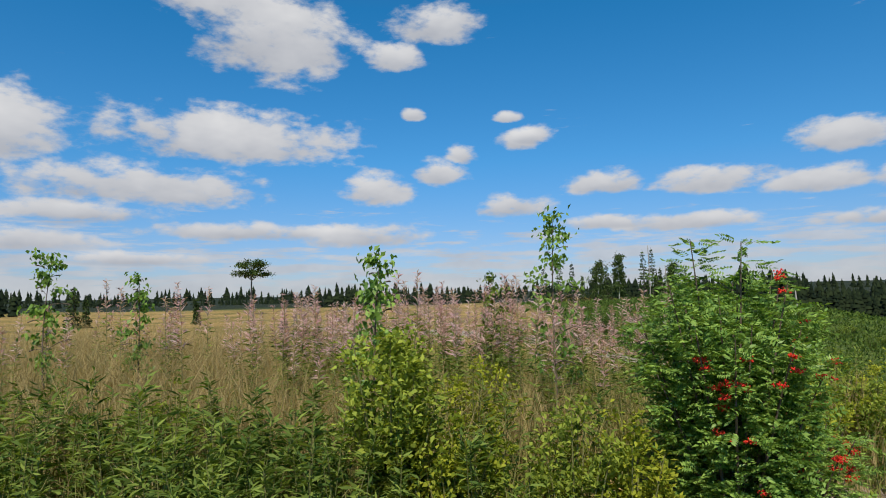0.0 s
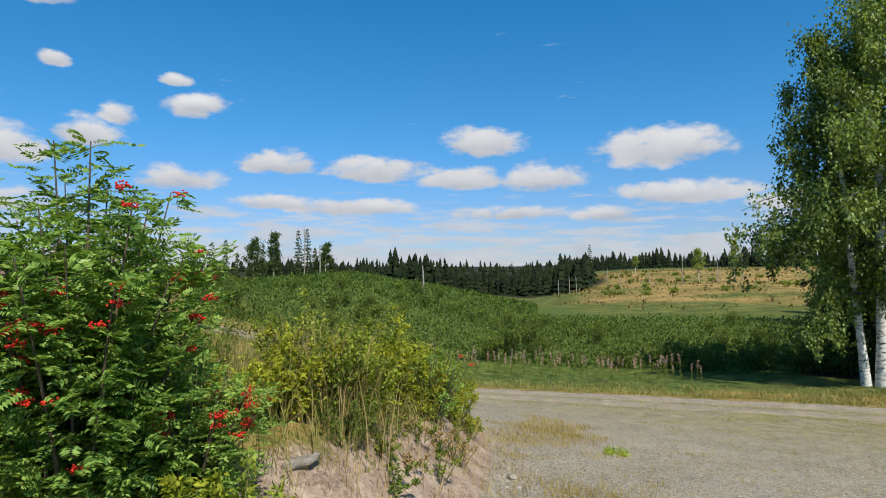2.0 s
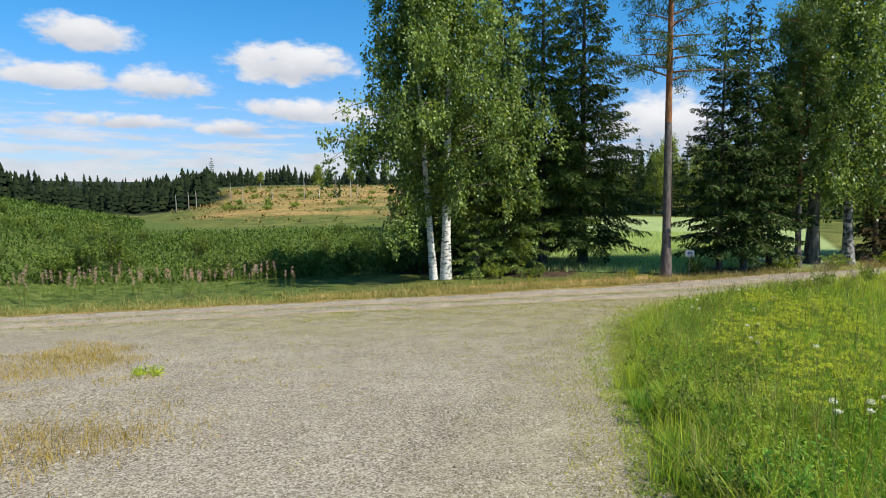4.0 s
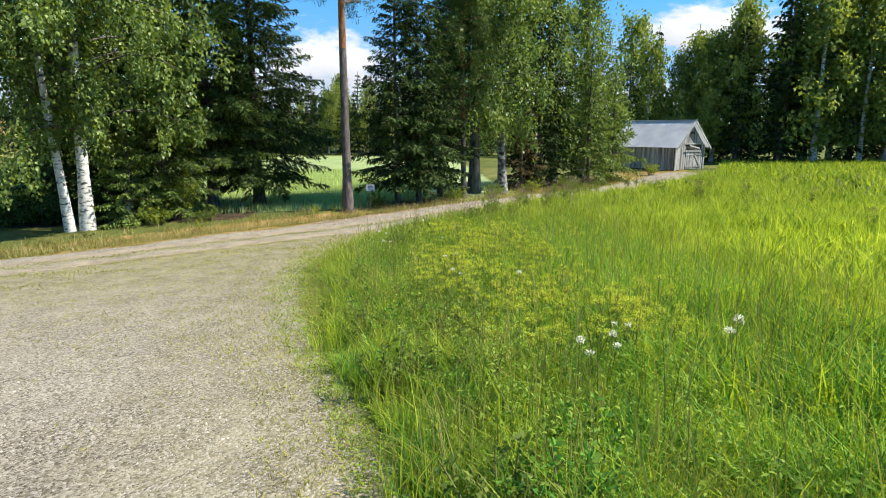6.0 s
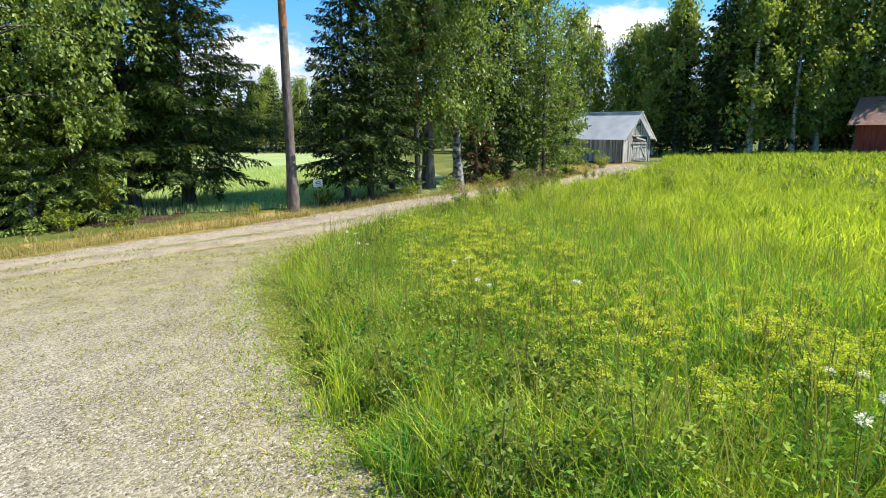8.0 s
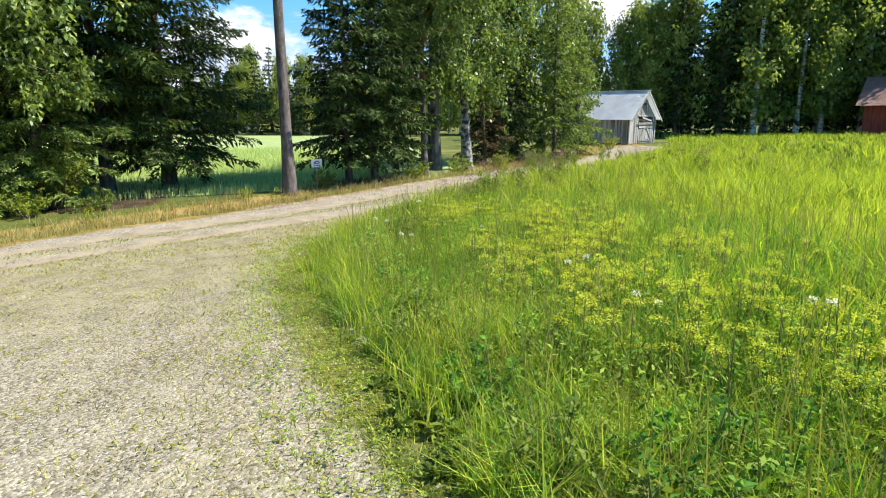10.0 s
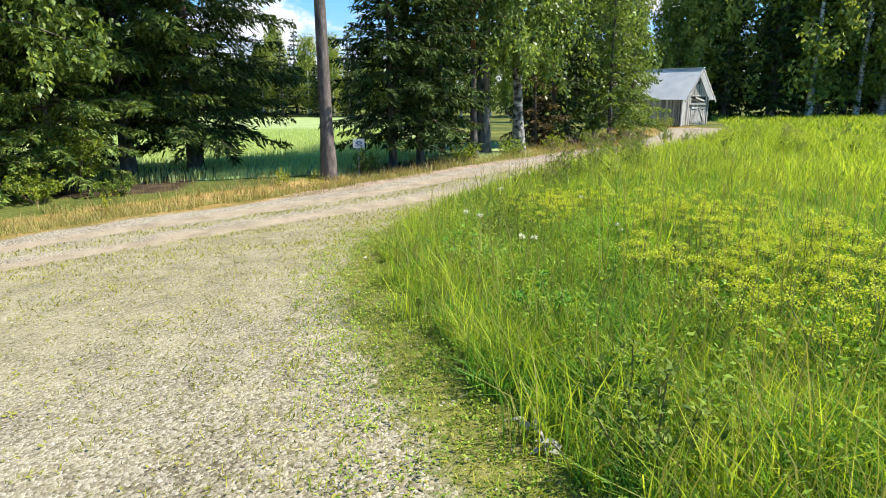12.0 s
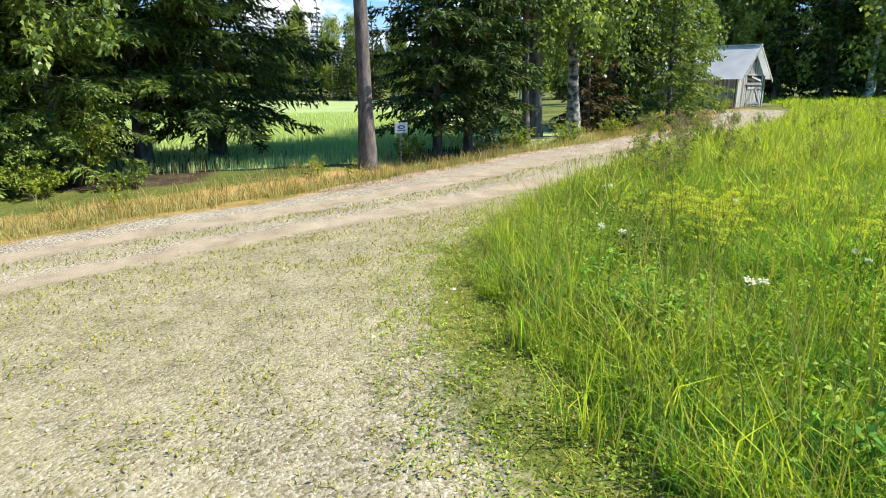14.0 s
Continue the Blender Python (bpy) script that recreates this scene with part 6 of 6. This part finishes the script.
    grass_object("bank_foot_grass", "sparse low dry grass on bare soil", x[keep], y[keep], rs.uniform(0.06, 0.3, keep.sum()), 0.007, M["tan"], rs, 0.9)
    for k in range(34):
        x = rs.uniform(4.3, 9.2)
        y = float(np.interp(x, *BANK_FOOT)) + rs.uniform(0.9, 2.4)
        bush("low_weed", "low yellow-green weed rooted in bare soil", (x, y), rs.uniform(0.2, 0.5), rs.uniform(0.2, 0.4), 260, 0.05, M[("yellow_leaf", "willow", "herb", "tan")[k % 4]], 500 + k, stems=6, category="weed",
             group="low weeds on the bank", wood="stem")
    # weathered piece of wood lying on the soil
    for x, y, k, turn in ((4.02, 6.27, 1.0, 20), (3.05, 5.35, 0.8, -40)):
        v, f = tube(np.array([(-0.22, 0, 0), (-0.2, 0, 0), (-0.1, 0.02, 0.015), (0.05, 0.0, 0.01), (0.17, 0.03, 0.03), (0.25, 0.05, 0.02)]) * k, np.array([0.01, 0.045, 0.055, 0.05, 0.035, 0.004]) * k, 9)
        v = v + np.random.RandomState(4).normal(0, 0.005, v.shape)
        log = tagged(new("weathered_log", mesh_from("weathered_log", v, f, M["driftwood"])), "bleached broken piece of log on the bank", "log", "broken logs on the bank")
        log.matrix_world = pose(x, y, gz1(x, y) + 0.04, 0, 0, turn)
    # stones at the foot of the bank
    for k in range(16):
        bm = bmesh.new()
        bmesh.ops.create_icosphere(bm, subdivisions=2, radius=rs.uniform(0.03, 0.09))
        for vv in bm.verts:
            vv.co *= 1 + 0.35 * noise.noise(vv.co * 14 + Vector((k, 0, 0)))
            vv.co.z *= 0.6
        x, y = [(7.76, 8.26), (7.4, 7.9)][k] if k < 2 else (rs.uniform(5.5, 8.5), 0)
        if k >= 2:
            y = float(np.interp(x, *BANK_FOOT)) + rs.uniform(-0.8, 0.3)
        st = part("field_stone", bm, M["stone"], None)
        st.location = (x, y, gz1(x, y) + 0.01)
        tagged(st, "pale rough stone at the foot of the bank", "stone", "stones at the foot of the bank")


build_bank()


def build_sapling_slope():
    """Young growth between the track and the knolls: shrubs that can be told apart, and a cover of small saplings."""
    rs = np.random.RandomState(31)
    proto = [bush("sapling_shrub", "young leafy sapling on the grown-over slope", (20 + 2 * k, 27 + k), 2.0 + 0.5 * k, 1.0, 1300, 0.13, M["slope"] if k % 2 else M["herb"], 200 + k, group="saplings on the slope") for k in range(3)]
    for k in range(75):
        az, r = radians(rs.uniform(8, 64)), rs.uniform(31, 60)
        x, y = 4 + r * math.sin(az), 1 + r * math.cos(az)
        if y < 15 or road_offset(np.array([x]), np.array([y]))[0] < 5.2:
            continue
        s = rs.uniform(0.2, 0.7)
        c = copy_thing(proto[k % 3], pose(x, y, gz1(x, y) - 0.05, 0, 0, rs.uniform(0, 360)))
        c.scale = (s * 1.2, s * 1.2, s)
    for k, (x, y, h) in enumerate([(27.0, 22.0, 1.7), (28.3, 20.8, 1.5), (25.6, 23.6, 1.2), (29.6, 19.0, 1.5), (30.5, 17.3, 1.8)]):
        bush("dark_shrub", "dense dark green shrub beyond the ditch", (x, y), h, 1.6, 3000, 0.1, M["spruce_light"], 210 + k, stems=26, group="dark shrubs beyond the ditch")
    stand = fireweed(215, 1.2, "pale weeds beyond the ditch")
    stand.matrix_world = pose(21, 24.4, gz1(21, 24.4))
    pale = []
    while len(pale) < 70:
        x, y = rs.uniform(16, 29), rs.uniform(17, 30)
        if 4.9 < road_offset(np.array([x]), np.array([y]))[0] < 7.5:
            pale.append((x, y))
    spread_copies(stand, pale, rs, 0.6, 1.0)
    # leafy cover
    n = 60000
    az, r = np.radians(rs.uniform(5, 66, n)), 30 + 75 * rs.uniform(0, 1, n) ** 1.4
    x, y = 4 + r * np.sin(az), 1 + r * np.cos(az)
    keep = (road_offset(x, y) > 3.9) & (y > 14) & ((az < 0.65) | (r < 62))
    x, y, r = x[keep], y[keep], r[keep]
    h = 0.15 + 0.35 * rs.uniform(0, 1, len(x)) + 0.25 * np.maximum(wave(x, y, 7, 30), 0)
    pos = np.stack([x, y, gz(x, y) + rs.uniform(0, 1, len(x)) * h], 1)
    v, f = leaves(rs, pos, rs.normal(0, 0.5, (len(x), 3)) + (0, 0, 0.8), 0.10 + 0.0035 * r, 0.035 + 0.0014 * r)
    tagged(new("slope_growth", mesh_from("slope_growth", v, f, M["slope"])), "dense green saplings and herbs covering the slope", "undergrowth", kind="stuff")


build_sapling_slope()


def build_clearcut_brush():
    """Stumps, brash and low brush scattered over the clear-cut hill and the knoll."""
    rs = np.random.RandomState(91)
    n = 15000
    az, r = np.radians(rs.uniform(8, 66, n)), rs.uniform(75, 300, n)
    x, y = 4 + r * np.sin(az), 1 + r * np.cos(az)
    keep = ((np.degrees(az) > 39) | (np.degrees(az) < 19)) & (wave(x, y, 14, 31) + 0.6 * wave(x, y, 5, 32) > rs.uniform(-0.3, 1.2, n))
    x, y, r = x[keep], y[keep], r[keep]
    pos = np.stack([x, y, gz(x, y) + rs.uniform(0, 0.25, len(x))], 1)
    v, f = leaves(rs, pos, rs.normal(0, 0.8, (len(x), 3)) + (0, 0, 0.5), 0.25 + 0.0035 * r, 0.12 + 0.0016 * r)
    tagged(new("clearcut_brush", mesh_from("clearcut_brush", v, f, M["brush"])), "low brown and olive brush over the clear-cut", "undergrowth", kind="stuff")
    for k in range(40):
        a, q = radians(rs.uniform(43, 60)), rs.uniform(110, 230)
        sx, sy = 4 + q * math.sin(a), 1 + q * math.cos(a)
        bush("clearcut_bush", "dark green bush standing on the clear-cut", (sx, sy), rs.uniform(0.6, 1.6), rs.uniform(0.8, 1.8), 130, 0.4, M["far_leaf"], 600 + k, stems=6, group="bushes on the clear-cut")


M["brush"] = leaf_material("clear-cut brush", (0.08, 0.075, 0.022), (0.32, 0.21, 0.075), 0.2)
build_clearcut_brush()


# ---- shed ----
def build_shed():
    """Grey board barn: local x along the gable, y along the ridge away from the track."""
    W, L, EAVE, RIDGE = 3.9, 5.2, 1.85, 3.5
    ang = math.degrees(math.atan2(-20.2 + 16.55, 53.2 - 50.45))
    shed = thing("shed", "weathered grey board shed with sheet-metal roof", "shed", (50.35, -16.5, gz1(51.5, -18.5) - 0.05), turn=ang)
    rs = np.random.RandomState(81)

    def board(name, x0, y0, z0, x1, y1, z1, mat="board", parent=shed, label=""):
        bm = bmesh.new()
        box_bm(bm, x0, y0, z0, x1, y1, z1)
        return part(name, bm, M[mat], parent, label)

    # solid inner walls
    bm = bmesh.new()
    v = [(0, 0.06, 0), (W, 0.06, 0), (W, 0.06, EAVE), (W / 2, 0.06, RIDGE), (0, 0.06, EAVE)]
    a = [bm.verts.new(p) for p in v]
    b = [bm.verts.new((p[0], 0.12, p[2])) for p in v]
    bm.faces.new(a), bm.faces.new(b[::-1])
    for i in range(5):
        bm.faces.new((a[i], b[i], b[(i + 1) % 5], a[(i + 1) % 5]))
    gable = part("gable_wall", bm, M["inside"], shed, "board gable wall in sunlight")
    bm = bmesh.new()
    v = [(0, L, 0), (W, L, 0), (W, L, EAVE), (W / 2, L, RIDGE), (0, L, EAVE)]
    a = [bm.verts.new(p) for p in v]
    b = [bm.verts.new((p[0], L - 0.08, p[2])) for p in v]
    bm.faces.new(a), bm.faces.new(b[::-1])
    for i in range(5):
        bm.faces.new((a[i], b[i], b[(i + 1) % 5], a[(i + 1) % 5]))
    part("back_wall", bm, M["board"], shed)
    left = board("side_wall", 0.06, 0.13, 0, 0.12, L - 0.09, EAVE - 0.02, "inside", label="shaded board side wall")
    board("side_wall", W - 0.12, 0.13, 0, W - 0.06, L - 0.09, EAVE - 0.02, "inside")
    # upright boards
    k = 0.0
    while k < W - 0.05:
        w = min(rs.uniform(0.13, 0.2), W - k)
        mid = k + w / 2
        top = EAVE + (RIDGE - EAVE) * (1 - abs(mid - W / 2) / (W / 2)) - 0.1
        lo = rs.uniform(0.02, 0.1)
        if 1.35 < mid < 3.5:
            if top > 2.0:
                board("plank", k + 0.006, 0.03 + rs.uniform(-.006, .006), 1.95, k + w - 0.006, 0.058, top, parent=gable)
        else:
            board("plank", k + 0.006, 0.03 + rs.uniform(-.006, .006), lo, k + w - 0.006, 0.058, top, parent=gable)
        k += w
    k = 0.0
    while k < L - 0.05:
        w = min(rs.uniform(0.14, 0.22), L - k)
        board("plank", 0.03 + rs.uniform(-.006, .006), k + 0.006, rs.uniform(0.02, 0.12), 0.058, k + w - 0.006, EAVE - 0.03, parent=left)
        k += w
    # corner posts, door pair with braces, rail and loft hatch
    board("corner_post", -0.02, -0.03, 0, 0.14, 0.028, EAVE)
    board("corner_post", W - 0.14, -0.03, 0, W + 0.02, 0.028, EAVE)
    for i, (x0, x1) in enumerate(((1.38, 2.4), (2.44, 3.46))):
        door = new("door")
        door.parent = shed
        tagged(door, "plank door leaf with diagonal brace, lower half pale")
        k = x0
        while k < x1 - 0.03:
            w = min(0.15, x1 - k)
            board("plank", k + 0.004, 0.012 + rs.uniform(-.006, .006), 0.08, k + w - 0.004, 0.05, 1.3 if i == 0 else 1.5, parent=door)
            k += w
        board("rail", x0, -0.03, 0.2, x1, 0.004, 0.32, parent=door)
        board("rail", x0, -0.03, 1.08, x1, 0.004, 1.2, parent=door)
        bm = bmesh.new()
        box_bm(bm, -0.06, -0.03, -0.62, 0.06, 0.004, 0.62)
        bm.transform(pose((x0 + x1) / 2, 0, 0.7, 0, 44 if i == 0 else -44, 0))
        part("brace", bm, M["board"], door)
    board("cross_rail", 1.2, -0.06, 1.32, 3.7, -0.032, 1.46, label="pale horizontal rail over the doors")
    board("cross_rail", 1.3, -0.03, 1.86, 3.6, 0.025, 1.95)
    bm = bmesh.new()
    box_bm(bm, -0.7, -0.03, -0.05, 0.7, 0.0, 0.05)
    bm.transform(pose(2.4, -0.062, 1.68, 0, 9, 0))
    part("loose_board", bm, M["board"], shed, "loose board hanging askew")
    # solid dark strip, coloured for the shade of a gap under the ridge
    board("vent", W / 2 - 0.45, 0.0, 2.62, W / 2 + 0.45, 0.028, 2.78, "inside", label="dark strip standing in for the shaded gap under the ridge")
    # roof of sheets on both slopes, with barge boards
    over, rise = 0.35, (RIDGE - EAVE) / (W / 2)
    for side in (-1, 1):
        roof = None
        n = 7
        for i in range(n):
            bm = bmesh.new()
            y0, y1 = -0.35 + (L + 0.6) * i / n, -0.35 + (L + 0.6) * (i + 1) / n + 0.03
            ribs = 9
            cols = []
            for j in range(ribs * 2 + 1):
                y = y0 + (y1 - y0) * j / (ribs * 2)
                h = 0.018 * (j % 2) + 0.003 * (i % 2)
                row = []
                for s in (0.0, 0.5, 1.0):
                    x = W / 2 + side * s * (W / 2 + over)
                    z = RIDGE + 0.08 - s * (W / 2 + over) * rise + h - 0.012 * math.sin(s * 3.1) * (1 + 0.4 * math.sin(i * 2.1))
                    row.append(bm.verts.new((x, y, z)))
                cols.append(row)
            for c0, c1 in zip(cols[:-1], cols[1:]):
                for q in range(2):
                    bm.faces.new((c0[q], c1[q], c1[q + 1], c0[q + 1]))
            bmesh.ops.solidify(bm, geom=bm.faces[:], thickness=0.008)
            if roof is None:
                roof = part("roof", bm, M["tin"], shed, "pale grey ribbed sheet-metal roof slope")
            else:
                part("sheet", bm, M["tin"], roof)
        bm = bmesh.new()
        x1 = W / 2 + side * (W / 2 + over)
        z1 = RIDGE + 0.03 - (W / 2 + over) * rise
        p = [(W / 2, RIDGE + 0.05), (x1, z1 + 0.02), (x1, z1 - 0.12), (W / 2, RIDGE - 0.1)]
        a = [bm.verts.new((x, -0.37, z)) for x, z in p]
        b = [bm.verts.new((x, -0.33, z)) for x, z in p]
        bm.faces.new(a), bm.faces.new(b[::-1])
        for i in range(4):
            bm.faces.new((a[i], b[i], b[(i + 1) % 4], a[(i + 1) % 4]))
        part("barge_board", bm, M["board"], shed)
    board("ridge_cap", W / 2 - 0.12, -0.36, RIDGE + 0.085, W / 2 + 0.12, L + 0.26, RIDGE + 0.115, "tin")
    return shed


build_shed()


def build_red_building():
    x0, y0 = 51.6, -42.9
    h = thing("red_building", "red-painted wooden outbuilding with faded roof by the wood", "building", (x0, y0, gz1(x0, y0) - 0.1), turn=38)
    bm = bmesh.new()
    box_bm(bm, -5, -3, 0, 5, 3, 2.6)
    wall = part("wall", bm, M["red_wall"], h, "dark red board walls")
    for k in range(40):
        bm = bmesh.new()
        box_bm(bm, -5 + 0.25 * k + 0.01, -3.03, 0.1, -5 + 0.25 * k + 0.23, -3.003, 2.55)
        part("plank", bm, M["red_wall"], wall)
    for sx in (-1, 1):
        bm = bmesh.new()
        a = [bm.verts.new((-5.5, sx * 3.6, 2.3)), bm.verts.new((5.5, sx * 3.6, 2.3)), bm.verts.new((5.5, 0, 4.6)), bm.verts.new((-5.5, 0, 4.6))]
        bm.faces.new(a)
        bmesh.ops.solidify(bm, geom=bm.faces[:], thickness=0.12)
        part("roof", bm, M["red_roof"], h, "faded reddish roof slope")
    for sx in (-5, 5):
        bm = bmesh.new()
        bm.faces.new([bm.verts.new(p) for p in ((sx, -3, 2.6), (sx, 3, 2.6), (sx, 0, 4.5))])
        bmesh.ops.solidify(bm, geom=bm.faces[:], thickness=0.1)
        part("gable", bm, M["red_wall"], h)


build_red_building()


# ---- road sign ----
def build_sign():
    x, y = 31.75, 3.51
    z = gz1(x, y)
    sign = thing("road_sign", "small white sign with blue emblem on a thin post", "sign", (x, y, z), turn=-66)
    v, f = tube(np.array([(0, 0.03, -0.1), (0, 0.03, 0.5), (0, 0.03, 1.08)]), [0.025, 0.025, 0.025], 8)
    link("post", mesh_from("post", v, f, M["post"], True), sign, "thin grey metal post")
    bm = bmesh.new()
    box_bm(bm, -0.18, -0.01, 0.80, 0.18, 0.004, 1.06)
    bmesh.ops.bevel(bm, geom=bm.edges[:], offset=0.004, segments=1, affect="EDGES")
    plate = part("plate", bm, M["sign_white"], sign, "white rectangular plate")
    a = np.linspace(0, 6.283, 25)[:-1]
    outer, inner = np.stack([0.105 * np.cos(a), 0 * a - 0.0145, 0.945 + 0.05 * np.sin(a)], 1), np.stack([0.055 * np.cos(a) + 0.01, 0 * a - 0.0145, 0.945 + 0.02 * np.sin(a)], 1)
    i = np.arange(24)
    f = np.stack([i, (i + 1) % 24, 24 + (i + 1) % 24, 24 + i], 1)
    link("emblem", mesh_from("emblem", np.concatenate([outer, inner]), f, M["sign_blue"]), plate, "dark blue oval ring")
    bm = bmesh.new()
    box_bm(bm, -0.11, -0.016, 0.85, 0.11, -0.0125, 0.87)
    part("caption_bar", bm, M["sign_black"], plate)


build_sign()
